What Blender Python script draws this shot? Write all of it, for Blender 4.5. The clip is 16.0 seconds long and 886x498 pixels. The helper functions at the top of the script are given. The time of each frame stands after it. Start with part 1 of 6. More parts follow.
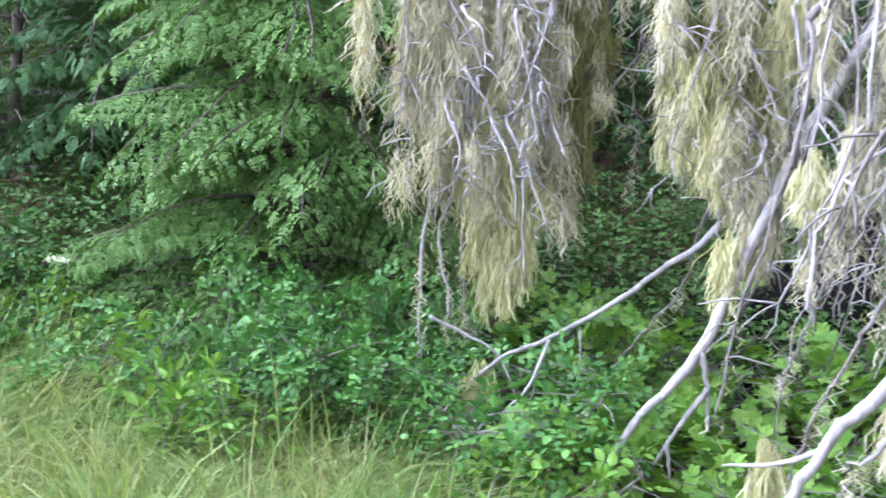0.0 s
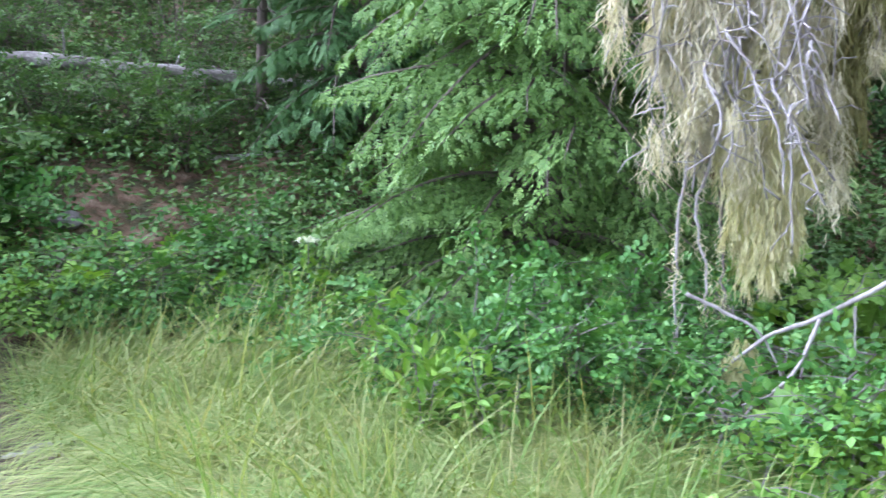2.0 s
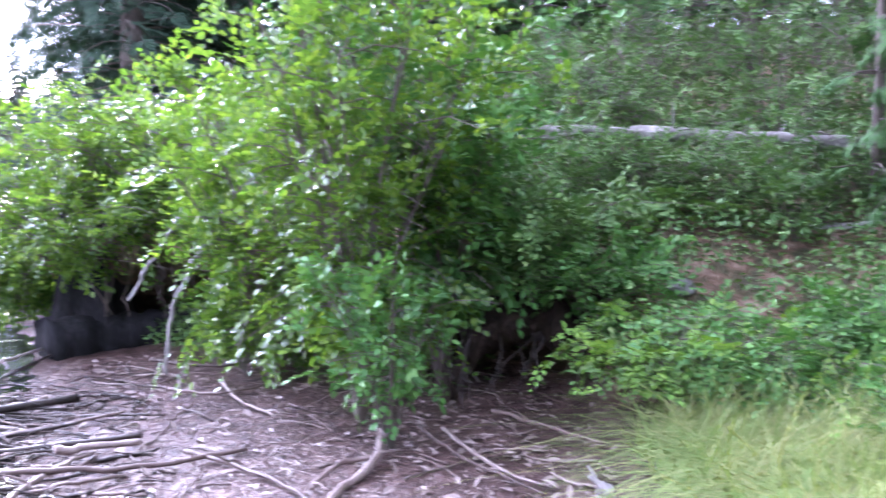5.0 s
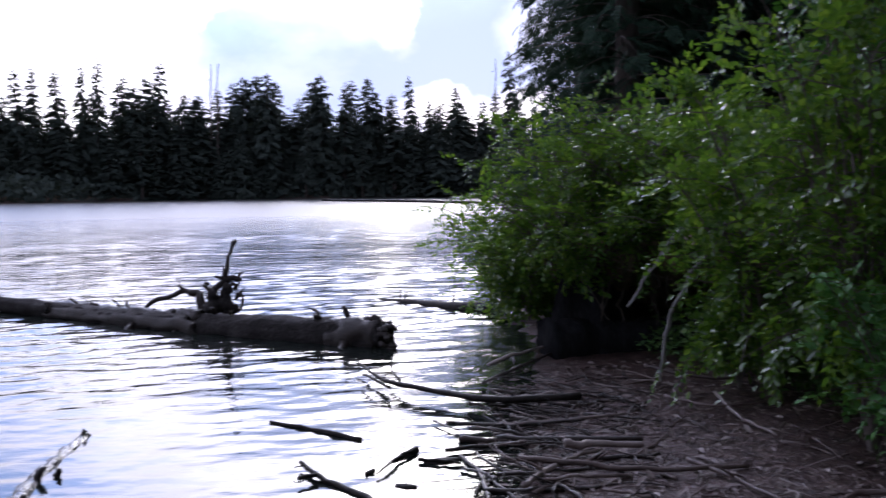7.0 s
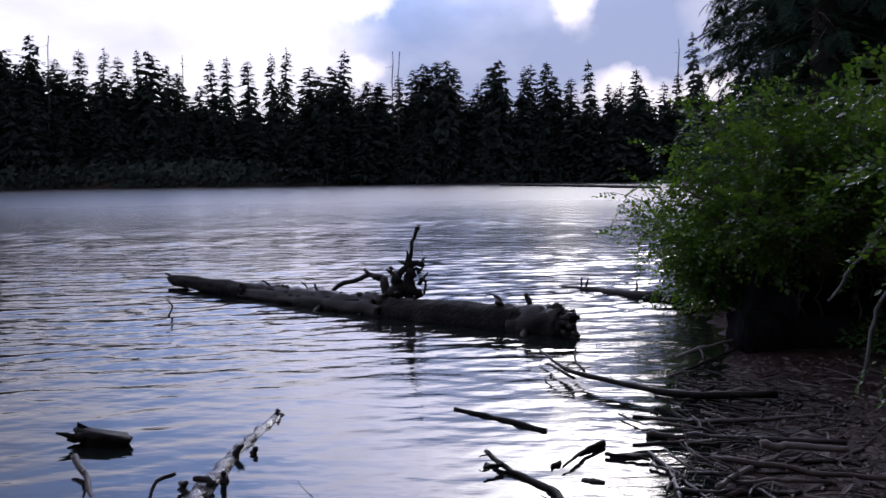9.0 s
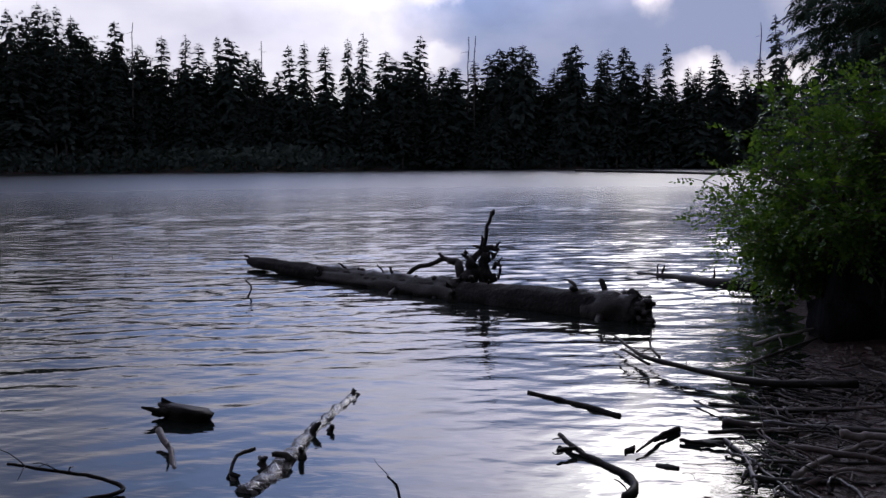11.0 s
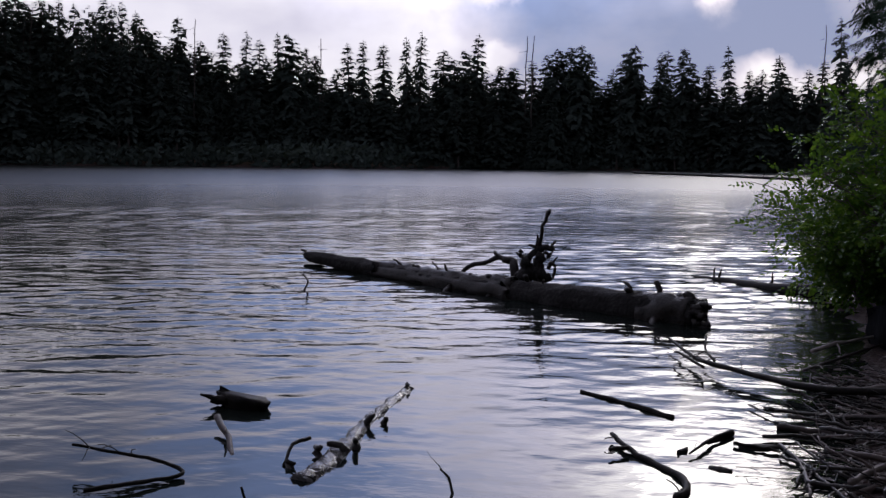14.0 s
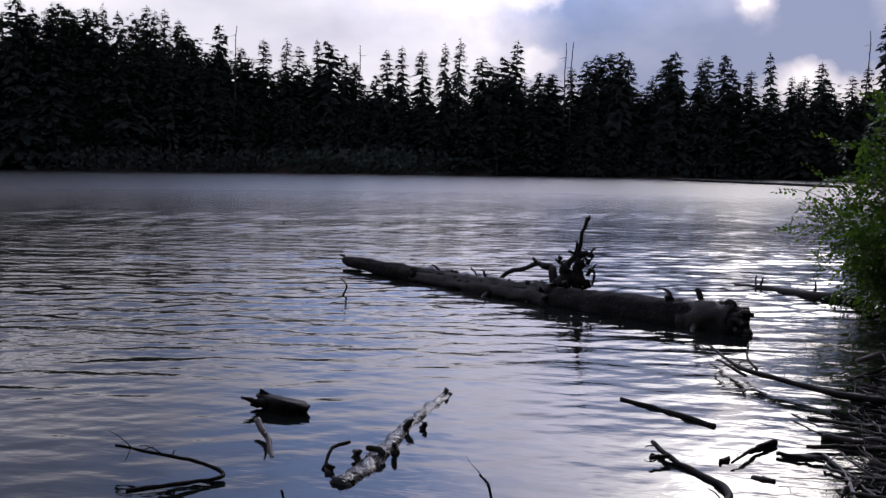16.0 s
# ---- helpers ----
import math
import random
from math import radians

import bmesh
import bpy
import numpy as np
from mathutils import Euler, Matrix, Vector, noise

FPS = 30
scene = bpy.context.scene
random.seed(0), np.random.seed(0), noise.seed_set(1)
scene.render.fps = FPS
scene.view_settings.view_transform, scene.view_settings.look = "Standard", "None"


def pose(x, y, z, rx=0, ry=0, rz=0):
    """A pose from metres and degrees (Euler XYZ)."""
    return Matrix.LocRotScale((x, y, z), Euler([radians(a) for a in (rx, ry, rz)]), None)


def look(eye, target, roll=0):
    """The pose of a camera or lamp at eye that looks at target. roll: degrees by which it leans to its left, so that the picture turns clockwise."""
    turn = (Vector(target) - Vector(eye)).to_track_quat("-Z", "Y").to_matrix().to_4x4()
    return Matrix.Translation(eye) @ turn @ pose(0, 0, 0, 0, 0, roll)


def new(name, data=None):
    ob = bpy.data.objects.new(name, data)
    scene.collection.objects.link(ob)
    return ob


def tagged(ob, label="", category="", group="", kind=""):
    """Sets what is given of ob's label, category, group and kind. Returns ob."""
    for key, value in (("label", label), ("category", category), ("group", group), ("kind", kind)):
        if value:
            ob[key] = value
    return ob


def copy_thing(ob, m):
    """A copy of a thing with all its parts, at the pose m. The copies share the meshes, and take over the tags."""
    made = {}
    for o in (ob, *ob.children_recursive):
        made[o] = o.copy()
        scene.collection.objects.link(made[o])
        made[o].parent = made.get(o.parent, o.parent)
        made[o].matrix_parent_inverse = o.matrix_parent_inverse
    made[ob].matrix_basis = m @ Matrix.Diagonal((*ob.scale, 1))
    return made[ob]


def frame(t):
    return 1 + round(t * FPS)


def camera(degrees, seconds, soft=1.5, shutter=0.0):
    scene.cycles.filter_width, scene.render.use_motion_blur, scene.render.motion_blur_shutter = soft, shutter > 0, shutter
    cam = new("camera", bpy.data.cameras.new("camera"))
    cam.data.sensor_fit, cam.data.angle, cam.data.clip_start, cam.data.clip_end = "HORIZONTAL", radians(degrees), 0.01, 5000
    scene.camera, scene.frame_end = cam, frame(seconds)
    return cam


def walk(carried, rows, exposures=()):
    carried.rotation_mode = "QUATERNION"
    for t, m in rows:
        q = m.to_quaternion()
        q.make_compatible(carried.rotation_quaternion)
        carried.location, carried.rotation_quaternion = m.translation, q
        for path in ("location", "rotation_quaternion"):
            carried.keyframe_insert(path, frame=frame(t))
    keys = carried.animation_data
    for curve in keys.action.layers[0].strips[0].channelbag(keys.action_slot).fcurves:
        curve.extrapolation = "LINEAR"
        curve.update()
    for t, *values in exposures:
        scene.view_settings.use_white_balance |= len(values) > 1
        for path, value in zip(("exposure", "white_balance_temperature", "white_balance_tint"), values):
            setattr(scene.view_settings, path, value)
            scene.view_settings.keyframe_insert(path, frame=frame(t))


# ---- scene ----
RADIUS = 0.448          # the camera is carried round the body at arm's length
EYE = 1.60              # its height over the lake


def aim(yaw, pitch, roll, dx, dy, dz):
    a = radians(yaw)
    eye = (dx - math.sin(a) * RADIUS, dy + math.cos(a) * RADIUS, EYE + dz)
    return pose(*eye, 90 + pitch, 0, yaw) @ pose(0, 0, 0, 0, 0, roll)


PATH = [
    (0.0, 13.41, -6.64, 2.76, 0.120, -0.040, -0.015),
    (0.5, 15.88, -7.27, 2.07, 0.058, -0.001, 0.000),
    (1.0, 19.14, -7.61, 1.52, 0.051, 0.019, -0.011),
    (1.5, 22.45, -7.84, 0.99, 0.057, 0.040, -0.036),
    (2.0, 25.54, -8.09, 0.56, 0.049, 0.030, -0.048),
    (2.5, 28.78, -7.98, -0.12, 0.056, 0.030, -0.032),
    (3.0, 32.62, -7.11, -0.43, 0.057, 0.027, -0.037),
    (3.5, 37.44, -6.36, -0.47, 0.028, -0.035, -0.028),
    (4.0, 43.75, -5.64, -0.79, 0.008, -0.024, -0.019),
    (4.5, 50.08, -5.14, -0.83, -0.004, -0.013, 0.002),
    (5.0, 56.32, -4.55, -1.01, -0.048, -0.013, 0.008),
    (5.2, 58.90, -4.33, -1.04, -0.052, -0.020, 0.012),
    (7.3, 84.97, -3.47, -0.62, -0.010, -0.023, 0.010),
    (7.5, 86.09, -3.41, -0.67, -0.028, -0.018, 0.011),
    (8.0, 88.54, -3.45, -0.61, -0.059, -0.023, 0.017),
    (8.5, 90.74, -3.75, -0.68, -0.091, -0.015, 0.022),
    (9.0, 92.61, -4.31, -0.63, -0.085, -0.014, 0.031),
    (9.5, 94.10, -4.84, -0.62, -0.090, -0.015, 0.029),
    (9.7, 94.65, -4.93, -0.73, -0.087, -0.010, 0.029),
    (12.0, 97.74, -5.09, 0.20, -0.015, 0.022, 0.009),
    (12.5, 98.20, -5.09, 0.39, -0.002, 0.026, 0.005),
    (13.0, 98.73, -5.08, 0.58, 0.001, 0.025, 0.003),
    (13.5, 99.30, -5.13, 0.65, -0.009, 0.021, 0.002),
    (14.0, 99.87, -5.14, 0.62, 0.004, 0.026, 0.009),
    (14.5, 100.42, -5.10, 0.66, -0.014, 0.028, 0.005),
    (15.0, 100.99, -5.04, 0.62, 0.007, 0.033, 0.012),
    (15.5, 101.56, -4.93, 0.58, 0.009, 0.041, 0.009),
    (16.0, 102.00, -4.82, 0.80, -0.001, 0.026, 0.003),
]
EXPOSURES = [(0.0, 2.8, 6700, 5), (3.5, 3.0, 6650, 8), (4.4, 3.15, 6450, 14), (5.2, 3.45, 6250, 22), (6.2, 1.4, 6400, 18), (7.3, -0.25, 6450, 13), (8.0, -0.42, 6450, 13), (9.0, -0.95, 6450, 13), (9.7, -1.2, 6450, 12),
             (12.0, -1.3, 6650, 12), (16.0, -1.3, 6750, 12)]
cam = camera(47.3, 16.0, soft=1.4, shutter=0.5)
walk(cam, [(t, aim(*r)) for t, *r in PATH], EXPOSURES)

# ---------------------------------------------------------------- sky and sun
SUN_AZ, SUN_EL = 82.5, 20.0


def heading(az, el):
    a, e = radians(az), radians(el)
    return Vector((-math.sin(a) * math.cos(e), math.cos(a) * math.cos(e), math.sin(e)))


def build_world():
    w = bpy.data.worlds.new("sky")
    scene.world = w
    w.use_nodes = True
    nt = w.node_tree
    nt.nodes.clear()
    N, L = nt.nodes.new, nt.links.new
    out, bg = N("ShaderNodeOutputWorld"), N("ShaderNodeBackground")
    sky = N("ShaderNodeTexSky")
    sky.sky_type = 'NISHITA'
    sky.sun_disc = False
    sky.sun_elevation, sky.sun_rotation = radians(SUN_EL), radians(-SUN_AZ)
    tc = N("ShaderNodeTexCoord")

    def math_node(op, a, b=None, clamp=False):
        n = N("ShaderNodeMath")
        n.operation, n.use_clamp = op, clamp
        for k, v in enumerate((a, b)):
            if v is None:
                continue
            if isinstance(v, (int, float)):
                n.inputs[k].default_value = v
            else:
                L(v, n.inputs[k])
        return n.outputs[0]

    # billows push the cloud edges about
    n1 = N("ShaderNodeTexNoise")
    n1.inputs["Scale"].default_value, n1.inputs["Detail"].default_value, n1.inputs["Roughness"].default_value = 11.0, 6.0, 0.55
    L(tc.outputs["Generated"], n1.inputs["Vector"])
    off = N("ShaderNodeVectorMath")
    off.operation = 'SUBTRACT'
    off.inputs[1].default_value = (0.5, 0.5, 0.5)
    L(n1.outputs["Color"], off.inputs[0])
    scl = N("ShaderNodeVectorMath")
    scl.operation = 'SCALE'
    scl.inputs["Scale"].default_value = 0.11
    L(off.outputs[0], scl.inputs[0])
    warp = N("ShaderNodeVectorMath")
    L(tc.outputs["Generated"], warp.inputs[0])
    L(scl.outputs[0], warp.inputs[1])
    xyz = N("ShaderNodeSeparateXYZ")
    L(warp.outputs[0], xyz.inputs[0])
    bearing = math_node('MULTIPLY', math_node('ARCTAN2', math_node('MULTIPLY', xyz.outputs[0], -1.0), xyz.outputs[1]), 57.2958)
    rise = math_node('MULTIPLY', math_node('ARCSINE', xyz.outputs[2]), 57.2958)

    def cloud(az, el, wide, high, soft=0.45):
        """1 in the middle of an oval of cloud, 0 outside; all in degrees."""
        u = math_node('DIVIDE', math_node('SUBTRACT', bearing, az), wide)
        w = math_node('DIVIDE', math_node('SUBTRACT', rise, el), high)
        q = math_node('SQRT', math_node('ADD', math_node('MULTIPLY', u, u), math_node('MULTIPLY', w, w)))
        m = N("ShaderNodeMapRange")
        m.interpolation_type = 'SMOOTHSTEP'
        m.inputs[1].default_value, m.inputs[2].default_value = 1.0 + soft, 1.0 - soft
        L(q, m.inputs[0])
        return m.outputs[0]

    # broken cloud all over the sky: grey-blue undersides and white sheets
    n2 = N("ShaderNodeTexNoise")
    n2.inputs["Scale"].default_value, n2.inputs["Detail"].default_value, n2.inputs["Roughness"].default_value = 3.2, 6.0, 0.5
    stretch = N("ShaderNodeMapping")
    stretch.inputs["Scale"].default_value = (1, 1, 2.4)
    stretch.inputs["Location"].default_value = (3.1, 1.7, 0.4)
    L(tc.outputs["Generated"], stretch.inputs["Vector"])
    L(stretch.outputs[0], n2.inputs["Vector"])
    v = math_node('ADD', math_node('MULTIPLY', n2.outputs["Fac"], 1.15), -0.2)
    for az, el, wide, high, soft, add in ((114, 8, 15.5, 9, 0.4, 0.30), (89, 8.5, 9.5, 5.6, 0.3, -0.42), (78, 8.5, 6, 4.5, 0.4, -0.25), (86.0, 10.8, 1.5, 3.0, 0.35, 0.75), (79.5, 4.2, 4.5, 1.5, 0.4, 0.6),
                                          (97.2, 5.6, 1.5, 0.9, 0.4, 0.3), (96.8, 9.4, 1.5, 0.9, 0.4, 0.3), (82.5, 19.5, 9, 5.5, 0.5, 0.5), (116, 18, 14, 6.5, 0.5, -0.28)):
        v = math_node('ADD', v, math_node('MULTIPLY', cloud(az, el, wide, high, soft), add))
    ramp = N("ShaderNodeValToRGB")
    e = ramp.color_ramp.elements
    e.new(0.5)
    for k, (p, c) in enumerate(((0.04, (0.14, 0.20, 0.38)), (0.55, (0.49, 0.49, 0.62)), (1.0, (0.95, 0.95, 1.0)))):
        e[k].position, e[k].color = p, (*c, 1)
    L(v, ramp.inputs[0])
    mix = N("ShaderNodeMix")
    mix.data_type = 'RGBA'
    mix.inputs[0].default_value = 0.9
    blue = N("ShaderNodeVectorMath")
    blue.operation = 'SCALE'
    blue.inputs["Scale"].default_value = 0.10
    L(sky.outputs[0], blue.inputs[0])
    L(blue.outputs[0], mix.inputs[6])
    glow = N("ShaderNodeVectorMath")     # thin cloud before the sun is brighter
    glow.operation = 'SCALE'
    L(ramp.outputs[0], glow.inputs[0])
    # the wide second patch, above the view, is added to brighten the lake
    veil = math_node('ADD', math_node('MULTIPLY', cloud(SUN_AZ, SUN_EL, 6, 5.5, 0.6), 4.5), math_node('MULTIPLY', cloud(97, 31, 22, 18, 0.45), 11.5))
    L(math_node('ADD', math_node('ADD', veil, math_node('MULTIPLY', cloud(98, 10, 60, 50, 0.5), 2.2)), 1.2), glow.inputs["Scale"])
    L(glow.outputs[0], mix.inputs[7])
    L(mix.outputs[2], bg.inputs[0])
    bg.inputs[1].default_value = 1.0
    L(bg.outputs[0], out.inputs[0])


build_world()
sun = new("sun", bpy.data.lights.new("sun", 'SUN'))
sun.data.energy, sun.data.angle, sun.data.color = 0.3, radians(12), (1.0, 0.95, 0.88)
sun.matrix_world = look(heading(SUN_AZ, SUN_EL) * 50, (0, 0, 0))


# ---------------------------------------------------------------- materials
def material(name, colors, scale=8.0, rough=0.8, spec=0.3, bump=0.0, bump_scale=40.0, island=0.0, leaf=0.0, stretch=(1, 1, 1),
             metallic=0.0, object_random=0.0):
    """A surface whose colour runs through colors by noise at two scales, and by piece where island is set. leaf: share of light let through."""
    m = bpy.data.materials.new(name)
    m.use_nodes = True
    nt = m.node_tree
    nt.nodes.clear()
    N, L = nt.nodes.new, nt.links.new
    out, bsdf = N("ShaderNodeOutputMaterial"), N("ShaderNodeBsdfPrincipled")
    tc, mp = N("ShaderNodeTexCoord"), N("ShaderNodeMapping")
    mp.inputs["Scale"].default_value = stretch
    L(tc.outputs["Object"], mp.inputs["Vector"])
    n1, n2 = N("ShaderNodeTexNoise"), N("ShaderNodeTexNoise")
    n1.inputs["Scale"].default_value, n1.inputs["Detail"].default_value = scale, 5.0
    n2.inputs["Scale"].default_value, n2.inputs["Detail"].default_value = scale * 9, 3.0
    L(mp.outputs[0], n1.inputs["Vector"])
    L(mp.outputs[0], n2.inputs["Vector"])

    def mixed(a, b, f):
        n = N("ShaderNodeMix")
        n.inputs[0].default_value = f
        L(a, n.inputs[2])
        L(b, n.inputs[3])
        return n.outputs[0]

    fac = mixed(n1.outputs["Fac"], n2.outputs["Fac"], 0.35)
    if island:
        geo = N("ShaderNodeNewGeometry")
        fac = mixed(fac, geo.outputs["Random Per Island"], island)
    if object_random:
        inf = N("ShaderNodeObjectInfo")
        fac = mixed(fac, inf.outputs["Random"], object_random)
    ramp = N("ShaderNodeValToRGB")
    els = ramp.color_ramp.elements
    lo, hi = (0.12, 0.88) if island else (0.30, 0.70)
    while len(els) < len(colors):
        els.new(0.5)
    for k, c in enumerate(colors):
        els[k].position, els[k].color = lo + (hi - lo) * k / max(1, len(colors) - 1), (*c, 1)
    L(fac, ramp.inputs[0])
    L(ramp.outputs[0], bsdf.inputs["Base Color"])
    bsdf.inputs["Roughness"].default_value, bsdf.inputs["Metallic"].default_value = rough, metallic
    bsdf.inputs["Specular IOR Level"].default_value = spec
    if bump:
        bn, nb = N("ShaderNodeBump"), N("ShaderNodeTexNoise")
        nb.inputs["Scale"].default_value, nb.inputs["Detail"].default_value = bump_scale, 6.0
        L(mp.outputs[0], nb.inputs["Vector"])
        L(nb.outputs["Fac"], bn.inputs["Height"])
        bn.inputs["Strength"].default_value, bn.inputs["Distance"].default_value = 1.0, bump
        L(bn.outputs[0], bsdf.inputs["Normal"])
    if leaf:
        tr, mx = N("ShaderNodeBsdfTranslucent"), N("ShaderNodeMixShader")
        mul = N("ShaderNodeMix")
        mul.data_type, mul.blend_type = 'RGBA', 'MULTIPLY'
        mul.inputs[0].default_value = 1.0
        mul.inputs[7].default_value = (1.6, 1.5, 0.55, 1)
        L(ramp.outputs[0], mul.inputs[6])
        L(mul.outputs[2], tr.inputs["Color"])
        mx.inputs[0].default_value = leaf
        L(bsdf.outputs[0], mx.inputs[1])
        L(tr.outputs[0], mx.inputs[2])
        L(mx.outputs[0], out.inputs[0])
    else:
        L(bsdf.outputs[0], out.inputs[0])
    return m


HEMLOCK = material("hemlock_needles", [(0.041, 0.107, 0.027), (0.098, 0.206, 0.052), (0.195, 0.317, 0.091)], 3.5, 0.55, 0.3, island=0.4, leaf=0.1)
FIR = material("fir_needles", [(0.023, 0.072, 0.024), (0.050, 0.131, 0.041), (0.090, 0.186, 0.061)], 1.2, 0.6, 0.25, island=0.45, leaf=0.05)
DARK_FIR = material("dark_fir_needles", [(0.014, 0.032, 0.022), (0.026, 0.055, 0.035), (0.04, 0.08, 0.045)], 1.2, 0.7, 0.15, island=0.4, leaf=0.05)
# lifted, greyer green: haze over the lake is painted into these needles
HAZY_FIR = material("hazy_needles", [(0.045, 0.062, 0.056), (0.07, 0.092, 0.08), (0.10, 0.12, 0.10)], 0.3, 0.8, 0.1, island=0.3, leaf=0.08)
BARK = material("bark", [(0.05, 0.04, 0.035), (0.12, 0.10, 0.09), (0.20, 0.18, 0.16)], 6, 0.9, 0.2, 0.012, 30, stretch=(1, 1, 0.3))
ROSE_LEAF = material("rose_leaves", [(0.036, 0.124, 0.033), (0.073, 0.206, 0.052), (0.139, 0.300, 0.072)], 2, 0.5, 0.35, island=0.5, leaf=0.12)
FRESH_LEAF = material("fresh_leaves", [(0.081, 0.206, 0.039), (0.139, 0.292, 0.052), (0.211, 0.360, 0.072)], 2, 0.5, 0.35, island=0.5, leaf=0.2)
ALDER_LEAF = material("alder_leaves", [(0.04, 0.10, 0.025), (0.085, 0.18, 0.04), (0.18, 0.29, 0.065)], 1.5, 0.24, 0.55, island=0.5, leaf=0.42)
UNDER_LEAF = material("undergrowth_leaves", [(0.023, 0.067, 0.023), (0.055, 0.133, 0.039), (0.109, 0.209, 0.058), (0.196, 0.250, 0.098)], 0.9, 0.6, 0.3, island=0.3, leaf=0.08)
GRASS = material("grass_blades", [(0.071, 0.167, 0.044), (0.158, 0.261, 0.080), (0.317, 0.355, 0.160), (0.570, 0.473, 0.319)], 1.5, 0.6, 0.3, island=0.33, leaf=0.25)
LICHEN = material("beard_lichen", [(0.200, 0.187, 0.139), (0.501, 0.483, 0.365), (0.783, 0.751, 0.609)], 9, 0.95, 0.05, island=0.35, leaf=0.2)
# darker lichen tone: shade at the back of the curtains, put into colour
SHADED_LICHEN = material("olive_lichen", [(0.104, 0.104, 0.049), (0.209, 0.209, 0.093), (0.330, 0.330, 0.156)], 9, 0.95, 0.05, island=0.4, leaf=0.15)
BEARD = material("yellow_lichen", [(0.268, 0.265, 0.160), (0.501, 0.496, 0.311), (0.732, 0.725, 0.495)], 10, 0.95, 0.05, island=0.4, leaf=0.25)
DEADWOOD = material("bleached_wood", [(0.143, 0.131, 0.131), (0.301, 0.286, 0.286), (0.475, 0.460, 0.467)], 9, 0.8, 0.25, 0.004, 60, stretch=(1, 1, 0.35))
LOGWOOD = material("weathered_log", [(0.048, 0.043, 0.040), (0.190, 0.182, 0.174), (0.436, 0.420, 0.420)], 4.5, 0.85, 0.2, 0.01, 30)
GREYTWIG = material("grey_twigs", [(0.086, 0.073, 0.073), (0.172, 0.158, 0.152), (0.264, 0.251, 0.238)], 9, 0.85, 0.2, 0.003, 60)
DRIFT = material("driftwood", [(0.055, 0.038, 0.033), (0.14, 0.10, 0.09), (0.32, 0.27, 0.25)], 7, 0.55, 0.4, 0.006, 40, object_random=0.4)
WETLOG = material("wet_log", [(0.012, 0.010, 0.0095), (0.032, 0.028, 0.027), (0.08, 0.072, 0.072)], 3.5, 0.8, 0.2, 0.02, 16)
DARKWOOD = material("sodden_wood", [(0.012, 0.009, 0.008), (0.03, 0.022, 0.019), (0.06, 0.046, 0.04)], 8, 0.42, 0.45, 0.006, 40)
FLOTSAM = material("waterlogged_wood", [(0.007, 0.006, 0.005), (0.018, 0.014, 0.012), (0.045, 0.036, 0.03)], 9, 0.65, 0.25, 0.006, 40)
SOAKED = material("soaked_wood", [(0.02, 0.017, 0.016), (0.06, 0.05, 0.048), (0.16, 0.145, 0.145)], 9, 0.22, 0.7, 0.012, 45)
ROTWOOD = material("broken_wood", [(0.30, 0.16, 0.09), (0.48, 0.33, 0.22), (0.60, 0.52, 0.42)], 6, 0.85, 0.2, 0.006, 40)
BLACK_WOOD = material("black_wood", [(0.006, 0.006, 0.006), (0.012, 0.012, 0.012), (0.025, 0.024, 0.022)], 9, 0.8, 0.2, 0.01, 30)
# grey wood taken near black: the shade under the bank is in its colour
SHADED_WOOD = material("shaded_wood", [(0.008, 0.008, 0.009), (0.018, 0.018, 0.021), (0.045, 0.044, 0.05)], 5, 0.9, 0.15, 0.02, 18, stretch=(1, 1, 0.25))
# earth darkened to near black, so the hollow's shade is in the colour
SHADED_EARTH = material("shaded_earth", [(0.010, 0.008, 0.006), (0.025, 0.018, 0.014), (0.055, 0.04, 0.03)], 7, 0.95, 0.15, 0.03, 25)
STONE = material("stone", [(0.10, 0.095, 0.095), (0.17, 0.165, 0.165), (0.25, 0.24, 0.24)], 6, 0.9, 0.2, 0.01, 25)
PETAL = material("white_flower", [(0.65, 0.68, 0.58), (0.8, 0.82, 0.75)], 30, 0.7, 0.2, leaf=0.2)


